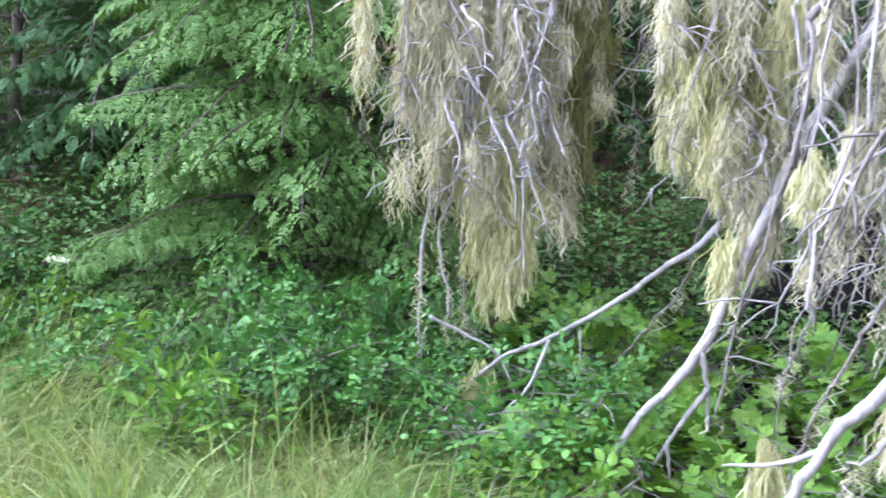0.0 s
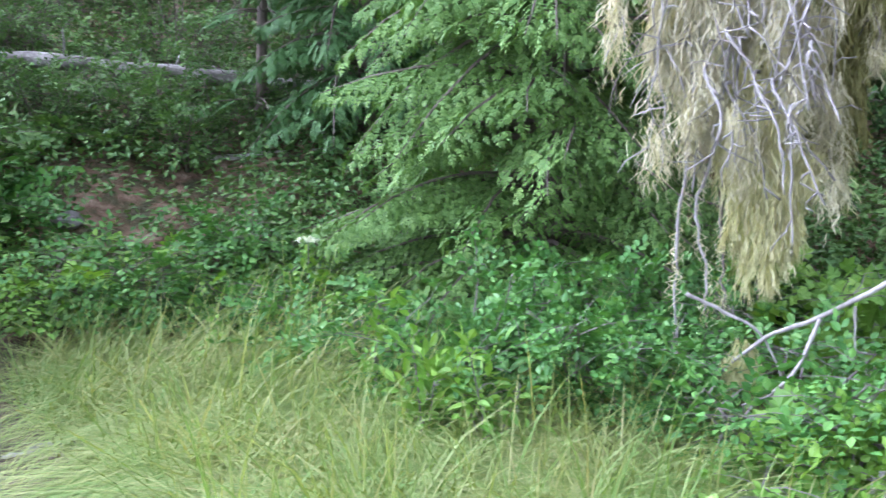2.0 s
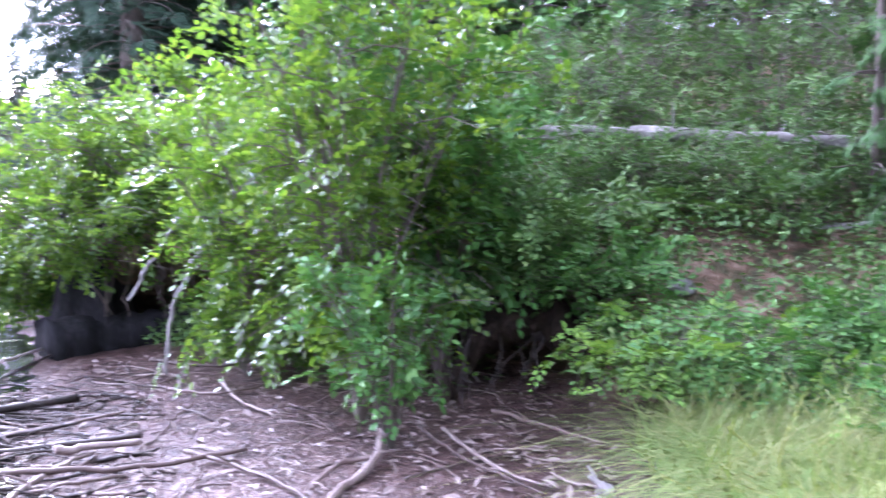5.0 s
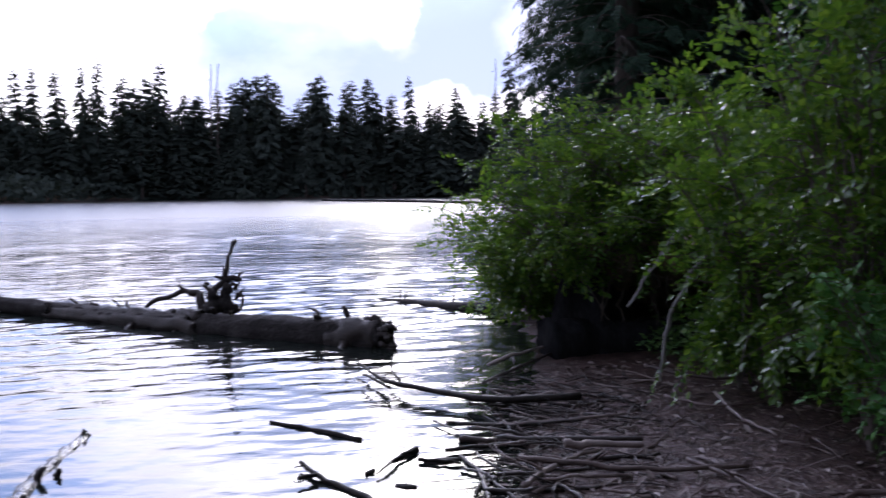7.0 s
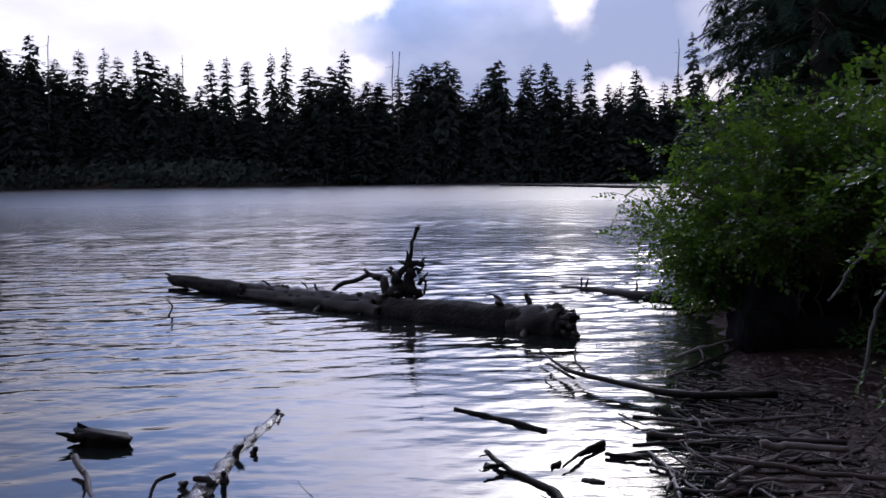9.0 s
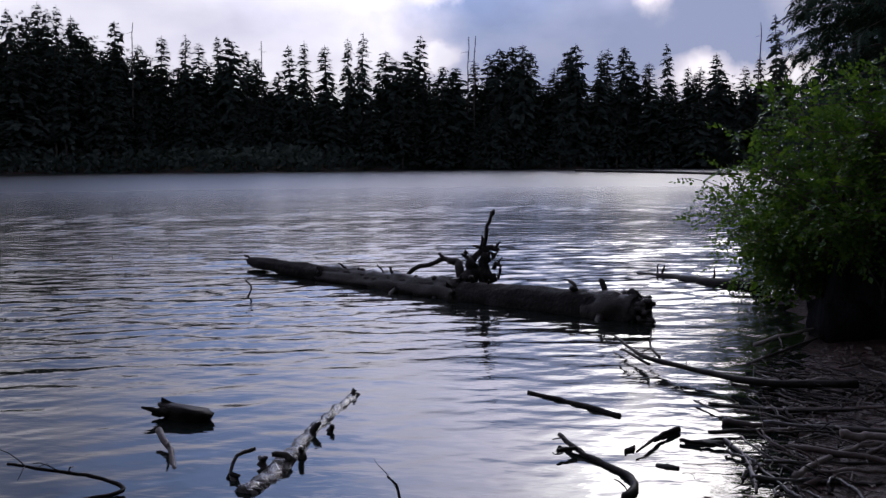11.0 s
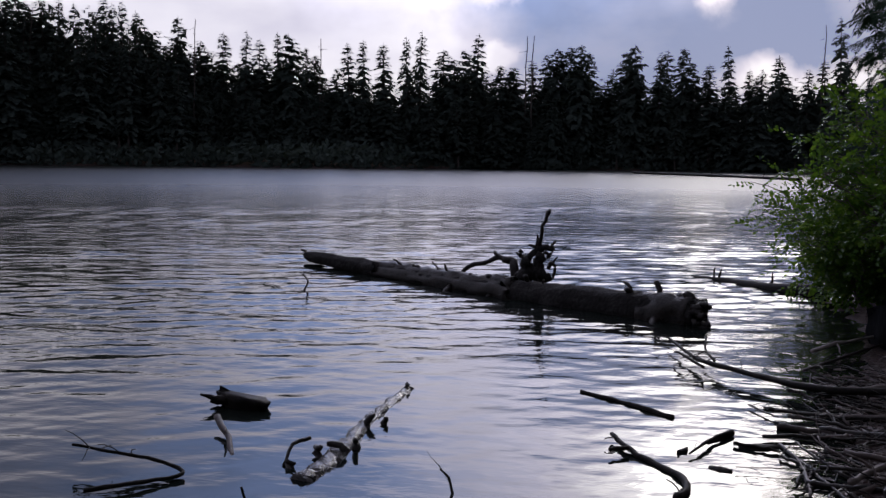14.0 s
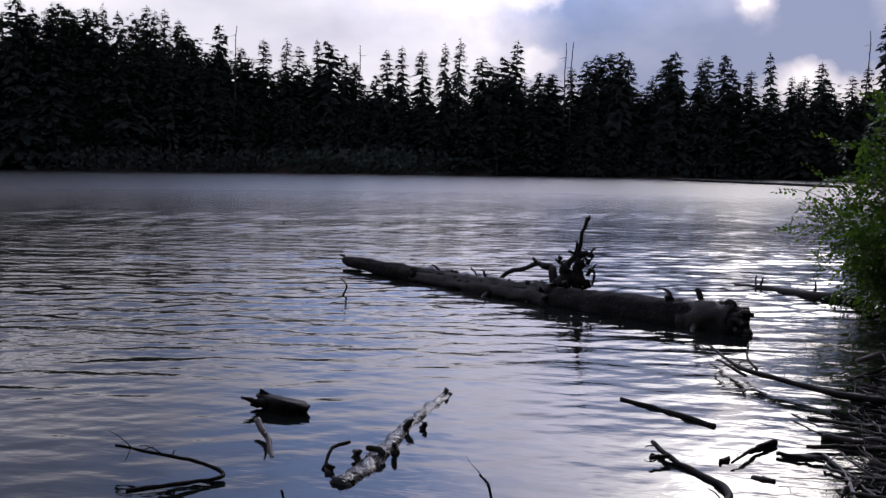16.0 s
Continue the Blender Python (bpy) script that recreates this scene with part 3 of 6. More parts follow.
def build_far_shore():
    rng = np.random.default_rng(11)
    kinds = []
    for k in range(9):
        slim = k in (2, 5, 8)
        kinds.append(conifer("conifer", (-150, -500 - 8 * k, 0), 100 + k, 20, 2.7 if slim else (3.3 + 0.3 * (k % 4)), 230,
                             "tall dark spire-topped conifer on the far shore", "far shore conifers", HAZY_FIR,
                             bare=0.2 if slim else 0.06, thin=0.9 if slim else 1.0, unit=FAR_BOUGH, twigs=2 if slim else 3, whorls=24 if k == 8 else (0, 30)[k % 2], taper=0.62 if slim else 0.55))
    used = [False] * len(kinds)

    def plant(az, d, top, k):
        """top: the elevation of the tip, in degrees over the eye's level."""
        z0 = max(gz(az, d), 0.05) - 0.1
        height = EYE + d * math.tan(radians(top)) - z0
        s = max(height, 4) / 20
        p = at(az, d, z0)
        m = Matrix.Translation(p) @ Matrix.Rotation(rng.random() * 6.28, 4, 'Z')
        w = min(1.25, max(0.8, 1.0 / s)) * s * (0.85 + 0.45 * rng.random())
        if used[k]:
            ob = copy_thing(kinds[k], m)
        else:
            ob, used[k] = kinds[k], True
            ob.matrix_basis = m
        ob.scale = (w, w, s)

    # tips that stand out against the sky: heading, elevation of the tip, shape
    tips = [(126.2, 8.6, 1), (124.6, 8.2, 3), (123.0, 7.8, 4), (121.3, 7.9, 1), (120.5, 8.2, 2), (119.5, 6.7, 3), (118.1, 8.2, 5), (117.3, 8.1, 8), (116.5, 7.6, 5), (115.7, 6.6, 4), (114.4, 7.4, 7), (113.2, 6.2, 0),
            (112.1, 6.7, 5), (110.9, 6.8, 2), (110.2, 6.4, 8), (109.1, 6.8, 5), (108.4, 6.7, 3), (107.5, 6.0, 1), (107.0, 5.6, 4), (105.9, 4.9, 6), (105.1, 6.3, 8), (104.4, 6.5, 5), (103.2, 6.3, 5), (102.0, 6.7, 2),
            (101.3, 7.0, 2), (99.9, 6.0, 0), (99.4, 5.5, 7), (98.6, 6.0, 3), (98.2, 6.9, 8), (96.8, 5.2, 4), (96.0, 5.1, 1), (94.9, 5.4, 5), (94.2, 5.8, 0), (93.6, 6.1, 3), (92.8, 6.2, 1), (92.4, 6.3, 7), (91.9, 5.9, 4),
            (90.7, 5.0, 2), (89.9, 5.9, 6), (89.4, 6.3, 3), (88.1, 5.9, 2), (87.8, 6.0, 8), (86.8, 6.1, 4), (86.2, 5.3, 1), (85.3, 5.2, 5), (84.3, 6.2, 8), (83.3, 4.9, 5), (82.8, 4.9, 2), (81.9, 5.6, 5), (81.5, 4.8, 3),
            (80.4, 4.9, 8), (79.5, 5.3, 5), (78.7, 7.5, 8), (78.3, 5.0, 5)]
    for az, top, k in tips:
        plant(az, 156 + rng.random() * 10, top, k)
    behind = [(58 + 74 * k / 240 + rng.normal(0, 0.15), 168 + 14 * rng.random(), 3.7 + 0.9 * rng.random()) for k in range(240)]

    def rise(az):
        return 1.0 * float(smooth_step(az, 106.5, 109)) + 2.5 * float(smooth_step(az, 111, 119)) + 0.35 * float(smooth_step(az, 95, 96) * (1 - smooth_step(az, 98, 100)))

    for d0, lo, hi, step in ((152, 1.8, 3.5, 0.6), (158, 3.3, 4.6, 0.5)):
        az = 60.0
        while az < 130:
            az += step * (0.5 + rng.random())
            plant(az, d0 + rng.random() * 8, lo + (hi - lo) * rng.random() + rise(az), int(rng.integers(0, 9)))
    # the wood behind, joined
    trunk, crown = conifer_geo(150, 20, 4.4, 34, bare=0.05, unit=FAR_BOUGH, twigs=2)
    back = Geo()
    for g in (trunk, crown):
        v, f = np.concatenate(g.v), g.f
        for az, d, top in behind:
            if g is trunk:
                continue
            z0 = gz(az, d) - 0.1
            s = (EYE + d * math.tan(radians(top + rise(az))) - z0) / 20
            c, n = math.cos(az * 40), math.sin(az * 40)
            back.add(v @ np.array(((c, n, 0), (-n, c, 0), (0, 0, 1))) * (1, 1, s) + at(az, d, z0), f)
    solo("far_woods", back, HAZY_FIR, (0, 0, 0), "dark conifer wood behind the far shore", "woods", kind="stuff", smooth=False)
    # bare dead trunks among them
    for az, top in ((95.4, 6.7), (95.05, 6.8), (113.6, 7.35), (106.85, 6.5), (79.7, 7.1), (121.8, 7.7)):
        g = Geo()
        b = at(az, 158, 1)
        hgt = EYE + 158 * math.tan(radians(top)) - 1
        pts = crooked([b, b + (0.2, 0.1, hgt * 0.5), b + (0, 0.3, hgt)], 9, 0.08, rng)
        g.add(*tube(pts, np.linspace(0.16, 0.05, 9), 6))
        for _ in range(9):
            z = 0.55 + 0.4 * rng.random()
            p = b + (0.1, 0.2, hgt * z)
            q = p + (rng.normal(0, 0.5), rng.normal(0, 0.5), rng.normal(0, 0.2))
            g.add(*tube([p, q], [0.04, 0.015], 4))
        solo("bare_tree", g, BARK, tuple(b), "bare grey dead trunk standing among the conifers", "tree", "dead trunks on the far shore")
    # low scrub along the waterline
    g = Geo()
    m = 14000
    az = rng.uniform(58, 132, m)
    d = 150 + 7 * np.sin(np.radians(az) * 9) + 4 * np.sin(np.radians(az) * 23) + rng.random(m) ** 1.5 * 12 - 0.6
    p = np.stack([-np.sin(np.radians(az)) * d, np.cos(np.radians(az)) * d, 0 * d], -1)
    p[:, 2] = np.maximum(ground_height(p[:, 0], p[:, 1]), 0) + rng.random(m) ** 2 * 2.2
    scatter(g, DIAMOND, p, frames_of(rng.normal(0, 1, (m, 3)), rng.normal(0, 1, (m, 3))), 0.6 + 0.8 * rng.random(m))
    solo("shore_scrub", g, HAZY_FIR, (0, 0, 0), "low dark scrub along the far waterline", "scrub", kind="stuff", smooth=False)


build_far_shore()


# ---------------------------------------------------------------- near trees and shrubs
def hemlock(name, base, seed, height, spread, count, mat, label, low=0.06, spray=0.12, pitch=0.062, group="", taper=0.75, fall0=0.62, limbs=True, unit=SPRAY, side_most=9.0, layer=0.0, fine_to=99.0):
    """A young conifer with long, drooping, feathery boughs."""
    rng = np.random.default_rng(seed)
    base = np.asarray(base, float)
    ob = thing(name, tuple(base), label, "tree", group)
    trunk, crown = Geo(), Geo()
    zs = np.linspace(-0.1, height, 12)
    axis = np.stack([0.05 * np.sin(zs), 0.05 * np.cos(zs * 1.3), zs], -1) + base
    trunk.add(*tube(axis, np.linspace(0.02 + height * 0.012, 0.008, 12), 8))
    pl, ty, sz = [], [], []
    for k in range(count):
        h = low + (0.97 - low) * (k + rng.random()) / count
        if layer:
            h = min(0.97, low + round((h - low) * height / layer) * layer / height + rng.normal(0, 0.005))
        ang = k * 2.39996 + rng.normal(0, 0.3)
        reach = spread * (1 - h) ** taper * (0.75 + 0.4 * rng.random()) + 0.08
        out = np.array((math.cos(ang), math.sin(ang), 0))
        side = np.array((-out[1], out[0], 0))
        p0 = base + (0, 0, h * height)
        rise, fall = 0.28 + rng.normal(0, 0.08), fall0 + rng.normal(0, 0.1)

        def along(s):
            return p0 + out * reach * s + np.array((0, 0, reach * (rise * s - fall * s * s))) + side * 0.08 * reach * math.sin(3 * s + k)

        line = np.array([along(s) for s in np.linspace(0, 1, 6)])
        bough = tube(line, np.linspace(0.012 + 0.006 * reach, 0.002, 6), 4)
        if limbs:
            part("limb", Geo().add(*bough), BARK, ob)
        else:
            trunk.add(*bough)
        near = h * height < fine_to
        gap, leaf = (pitch, spray) if near else (pitch * 2.2, spray * 2.0)
        steps = max(4, int(reach / gap))
        for i in range(steps):
            s = 0.22 + 0.78 * (i + rng.random() * 0.6) / steps
            c = along(s)
            tang = (along(min(1, s + 0.03)) - along(s - 0.03)) / 0.06 / reach
            for sd in (-1, 1):
                lenb = min(reach * 0.42 * (1.12 - s) + 0.06, side_most)
                dirb = tang * 0.55 + side * sd * 0.85 + (0, 0, -0.1)
                dirb /= np.linalg.norm(dirb)
                m = max(1, int(lenb / gap / 1.2))
                for j in range(m):
                    u = (j + 0.25) / m
                    pl.append(c + dirb * lenb * u + (0, 0, -0.35 * lenb * u * u))
                    ty.append(dirb + (0, 0, -0.5 * u) + rng.normal(0, 0.22, 3))
                    sz.append(leaf * (0.6 + 0.5 * rng.random()))
        pl.append(along(0.95))
        ty.append(tang)
        sz.append(spray * 1.1)
    pl, ty, sz = np.array(pl), np.array(ty), np.array(sz)
    scatter(crown, unit, pl, frames_of(ty, np.array((0, 0, 1.0)) + rng.normal(0, 0.25, pl.shape)), sz)
    part("trunk", trunk, BARK, ob, smooth=True)
    part("crown", crown, mat, ob, "feathery drooping green needles")
    return ob


hemlock("hemlock", on_ground(19.6, 5.75), 3, 7.0, 1.14, 430, HEMLOCK, "bright green young hemlock with drooping feathery boughs", low=0.035, fall0=0.5, spray=0.072, pitch=0.045, unit=FEATHER, side_most=0.34, layer=0.27, fine_to=2.9)
hemlock("fir", on_ground(29.4, 7.8), 4, 6.0, 0.9, 170, FIR, "dark green young fir behind the hemlock")
hemlock("fir", on_ground(25.0, 8.6), 41, 8.0, 1.4, 110, FIR, "tall dark green fir behind the hemlock", spray=0.16, pitch=0.1)


def shrub(name, base, rx, rz, leaves, size, mat, label, seed, unit=LEAF, stems=9, category="shrub", group="", lean=(0, 0), stem_r=0.008, wood=GREYTWIG, hollow=0.35, low=0.1):
    """Stems that fork to an uneven crown of separate leaves."""
    rng = np.random.default_rng(seed)
    base = np.asarray(base, float)
    ob = thing(name, tuple(base), label, category, group)
    st, lf = Geo(), Geo()
    tips = []
    for k in range(stems):
        ang = k * 2.4 + rng.normal(0, 0.4)
        r = rx * (0.25 + 0.75 * math.sqrt(rng.random()))
        top = base + (math.cos(ang) * r + lean[0] * rz, math.sin(ang) * r + lean[1] * rz, rz * (0.55 + 0.45 * rng.random()))
        mid = base + (top - base) * (0.4, 0.4, 0.55)
        line = limb(st, [base - (0, 0, 0.03), mid, top], stem_r, stem_r * 0.35, rng, 7, 0.012 * rx, 5)
        for _ in range(12):
            i = int(rng.integers(2, 7))
            q = line[i] + rng.normal(0, 0.36, 3) * (rx, rx, min(rz * 0.5, rx * 0.45))
            q[2] = max(q[2], base[2] + low * rz)
            b = limb(st, [line[i], (line[i] + q) / 2 + (0, 0, 0.04 * rz), q], stem_r * 0.4, stem_r * 0.15, rng, 4, 0.005, 3)
            tips.append(b)
    # leaves stand in two ranks along short side twigs, so that the crown falls into sprays with gaps between
    per = 11 if leaves > 1500 else 6
    count = max(1, leaves // per)
    ends = np.array(tips)[rng.integers(0, len(tips), count), rng.integers(1, 4, count)]
    ends += rng.normal(0, 0.06, ends.shape) * (rx, rx, min(rz, rx) * 0.7)
    out = ends - (base + (lean[0] * rz * 0.5, lean[1] * rz * 0.5, rz * 0.4))
    way = out / (np.linalg.norm(out, axis=1)[:, None] + 0.01) + rng.normal(0, 0.55, ends.shape) + (0, 0, -0.1)
    turn = frames_of(way, np.array((0, 0, 1.0)) + rng.normal(0, 0.35, ends.shape))
    side, ahead, up = turn[:, :, 0], turn[:, :, 1], turn[:, :, 2]
    pl, ys, ups = [], [], []
    for q in range(per):
        sg = 1 if q % 2 else -1
        pl.append(ends + ahead * (size * (0.42 * q + 0.2 * rng.random(count) - 1.0))[:, None] - up * (size * 0.02 * q * q) + side * (sg * size * 0.1))
        ys.append(ahead * 0.75 + side * sg * (0.75 if q < per - 1 else 0.1) + rng.normal(0, 0.22, ends.shape) - (0, 0, 0.12))
        ups.append(up + rng.normal(0, 0.3, ends.shape))
    pl, ys, ups = np.concatenate(pl), np.concatenate(ys), np.concatenate(ups)
    pl[:, 2] = np.maximum(pl[:, 2], base[2] + min(low, 0) * rz + 0.03)
    scatter(lf, unit, pl, frames_of(ys, ups), size * (0.65 + 0.6 * rng.random(len(pl))))
    tagged(part("stem_tangle", st, wood, ob), kind="stuff")
    part("foliage", lf, mat, ob)
    return ob


# shrubs before the hemlock
shrub("rose_shrub", on_ground(23.3, 4.6), 0.46, 0.74, 5600, 0.036, ROSE_LEAF, "dense blue-green wild rose shrub before the hemlock", 21, group="rose shrubs")
shrub("rose_shrub", on_ground(17.6, 4.5), 0.5, 0.7, 5600, 0.036, ROSE_LEAF, "dense blue-green wild rose shrub under the hemlock", 22, group="rose shrubs")
shrub("rose_shrub", on_ground(12.8, 4.6), 0.36, 0.66, 3600, 0.036, ROSE_LEAF, "blue-green wild rose shrub beside the hanging twigs", 23, group="rose shrubs")
shrub("rose_shrub", on_ground(28.6, 5.0), 0.45, 0.42, 2200, 0.042, ROSE_LEAF, "leafy green shrub at the hemlock's foot", 24, group="rose shrubs")
shrub("leafy_shoot", on_ground(25.6, 4.05), 0.15, 0.62, 230, 0.075, FRESH_LEAF, "light green leafy shoot rising from the grass", 25, unit=NARROW, stems=3, group="leafy shoots", stem_r=0.006)
shrub("leafy_shoot", on_ground(28.4, 4.45), 0.12, 0.6, 150, 0.07, FRESH_LEAF, "light green leafy shoot rising from the grass", 26, unit=NARROW, stems=2, group="leafy shoots", stem_r=0.006)
shrub("leafy_shoot", on_ground(22.2, 4.0), 0.16, 0.6, 220, 0.07, FRESH_LEAF, "light green leafy shoot before the rose shrub", 27, unit=NARROW, stems=3, group="leafy shoots", stem_r=0.006)
shrub("leafy_shrub", on_ground(8.2, 4.0), 0.42, 0.55, 2600, 0.042, ROSE_LEAF, "bright green leafy shrub at the grass edge", 28, group="leafy shrubs", stems=12)
shrub("leafy_shrub", on_ground(4.6, 3.6), 0.3, 0.42, 1000, 0.045, FRESH_LEAF, "bright green leafy shrub under the bleached branch", 29, group="leafy shrubs", stems=10)
for k, (az, d, r, h) in enumerate(((8.5, 5.4, 0.5, 0.55), (4.0, 5.6, 0.5, 0.5), (0.0, 5.5, 0.55, 0.5), (-4.5, 5.3, 0.5, 0.45), (-9.0, 5.5, 0.5, 0.5), (2.0, 4.8, 0.35, 0.35), (-8.0, 4.5, 0.4, 0.3), (4.5, 4.0, 0.3, 0.28), (0.5, 3.9, 0.3, 0.22), (-4.0, 4.1, 0.35, 0.25))):
    shrub("thimbleberry", on_ground(az, d), r, h, 330, 0.085, FRESH_LEAF, "broad-leaved light green plant on the bank", 40 + k, unit=BROAD, stems=8, group="broad-leaved plants")
for k, (az, d, r, h) in enumerate(((33, 5.7, 0.5, 0.36), (37, 5.8, 0.5, 0.4), (41, 5.9, 0.5, 0.45), (45, 6.0, 0.5, 0.4), (35, 6.4, 0.5, 0.4))):
    shrub("leafy_shrub", on_ground(az, d), r, h, 2200, 0.042, ROSE_LEAF if k % 3 else FRESH_LEAF, "low green shrub behind the long grass", 60 + k, group="low shrubs", stems=12, wood=BARK, stem_r=0.005)


rng1 = np.random.default_rng(77)
for k in range(34):
    az = -14 + 72 * ((k * 0.618) % 1)
    d = 6.7 + 3.6 * rng1.random() + (1.2 if az > 52 else 0)
    if 31 < az < 56 and d < 8.2:
        d += 1.8
    shrub("huckleberry", on_ground(az, d), 0.35 + 0.25 * rng1.random(), 0.4 + 0.45 * rng1.random(), 1100, 0.034, UNDER_LEAF, "green huckleberry bush on the wooded bank", 1000 + k, unit=DIAMOND, stems=7, group="huckleberry bushes", wood=BARK, stem_r=0.006)
for k, (az, d) in enumerate(((38.5, 7.75), (41.5, 7.9), (45.5, 8.0), (49, 8.0), (52, 8.0))):
    shrub("huckleberry", on_ground(az, d), 0.42, 0.62, 1700, 0.034, UNDER_LEAF, "green huckleberry bush before the fallen log", 1050 + k, unit=DIAMOND, stems=8, group="huckleberry bushes", wood=BARK, stem_r=0.006)


for k in range(11):
    shrub("huckleberry", on_ground(35.0 + 2.1 * k, 8.05 + 0.12 * (k % 3)), 0.3, 0.55 + 0.42 * ((k * 7) % 5) / 5, 1100, 0.034, UNDER_LEAF, "green huckleberry bush growing against the fallen log", 1070 + k, unit=DIAMOND, stems=6, group="huckleberry bushes", wood=BARK, stem_r=0.006)


for k in range(22):
    az, d = 29 + 31 * ((k * 0.618) % 1), 9.3 + 4.2 * rng1.random()
    shrub("huckleberry", on_ground(az, d), 0.5 + 0.3 * rng1.random(), 0.9 + 0.7 * rng1.random(), 1300, 0.045, UNDER_LEAF, "tall grey-green huckleberry bush up the wooded slope", 1100 + k, unit=DIAMOND, stems=8, group="huckleberry bushes", wood=BARK, stem_r=0.008)


# white flower head beside the hemlock
def flower(base):
    rng = np.random.default_rng(8)
    ob = thing("flower", tuple(base), "flat white flower head on a thin stem", "flower")
    st, hd = Geo(), Geo()
    top = base + (0, 0, 0.5)
    limb(st, [base, base + (0.01, 0, 0.25), top], 0.005, 0.003, rng, 5, 0.003, 4)
    m = 70
    a, r = rng.random(m) * 6.28, 0.06 * np.sqrt(rng.random(m))
    p = top + np.stack([np.cos(a) * r, np.sin(a) * r, 0.02 - r * 0.15], -1)
    scatter(hd, LEAF, p, frames_of(rng.normal(0, 1, (m, 3)), np.array((0, 0, 1.0)) + rng.normal(0, 0.2, (m, 3))), np.full(m, 0.022))
    part("stem", st, GREYTWIG, ob)
    part("petals", hd, PETAL, ob)


flower(on_ground(32.1, 5.75, 0.0))


# ---------------------------------------------------------------- long grass
def grass_field():
    rng = np.random.default_rng(9)
    # each tussock is a fountain of blades; all lean a little the same way
    t = 2100
    az0, d0 = rng.uniform(-14, 50, t), np.sqrt(rng.uniform(2.3**2, 5.9**2, t))
    edge = np.interp(az0, [-14, 2, 8, 12, 16, 22, 30, 36, 44, 46, 47.5, 49], [3.2, 3.3, 3.6, 4.3, 4.7, 4.75, 5.2, 5.5, 5.6, 5.5, 5.2, 0])
    ok = (d0 < edge) & ((az0 < np.interp(d0, [3.2, 3.9, 4.6, 5.2], [36.5, 40.5, 43.2, 46])))
    az0, d0 = az0[ok], d0[ok]
    t = len(az0)
    per = 62
    own = np.repeat(np.arange(t), per)
    m = len(own)
    a0 = np.radians(az0)
    heart = np.stack([-np.sin(a0) * d0, np.cos(a0) * d0, 0 * d0], -1)
    size = 0.75 + 0.55 * rng.random(t)
    ang = rng.random(m) * 6.2832
    off = 0.10 * np.sqrt(rng.random(m)) * size[own]
    p = heart[own] + np.stack([np.cos(ang) * off, np.sin(ang) * off, 0 * off], -1)
    p[:, 2] = ground_height(p[:, 0], p[:, 1]) - 0.01
    tall = np.interp(az0, [-14, 5, 14, 24, 32, 40, 46, 54], [0.26, 0.31, 0.38, 0.42, 0.46, 0.45, 0.38, 0.36])
    length = 1.42 * tall[own] * size[own] * (0.45 + 0.7 * rng.random(m))
    drift = 0.9 * np.sin(heart[:, 0] * 1.1) + 0.8 * np.sin(heart[:, 1] * 1.5 + 1)
    lean = np.stack([np.cos(drift), np.sin(drift)], -1)[own] * 0.9
    turn = np.arctan2(np.sin(ang) + lean[:, 1] + rng.normal(0, 0.35, m), np.cos(ang) + lean[:, 0] + rng.normal(0, 0.35, m))
    bend = np.clip(1.35 + 0.5 * rng.normal(0, 1, m), 0.2, 2.2)
    w = 0.0022 + 0.0038 * rng.random(m) ** 1.5
    out = np.stack([np.cos(turn), np.sin(turn), 0 * turn], -1)
    face = rng.random(m) * 6.28
    across = np.stack([np.cos(face), np.sin(face), 0 * face], -1)
    rows = []
    for s in (0, 0.3, 0.6, 0.85, 1.0):
        c = p + out * (bend * length * s**1.8)[:, None] + np.stack([np.zeros(m)] * 2 + [length * (s - 0.72 * np.clip(bend, 0, 1.3) * s**2.0)], -1)
        ww = (w * (1 - s) ** 0.6)[:, None] * across
        rows += [c - ww, c + ww] if s < 1 else [c]
    v = np.stack(rows, 1)
    k = v.shape[1]
    base = (np.arange(m) * k)[:, None]
    quads = np.concatenate([base + np.array((2 * i, 2 * i + 1, 2 * i + 3, 2 * i + 2)) for i in range(3)])
    tris = base + np.array((6, 7, 8))
    g = Geo().add(v.reshape(-1, 3), quads)
    g.f.extend(tris.tolist())
    solo("grass", g, GRASS, (0, 0, 0), "long yellow-green sedge grass in bending tussocks", "grass", kind="stuff", smooth=False)


grass_field()


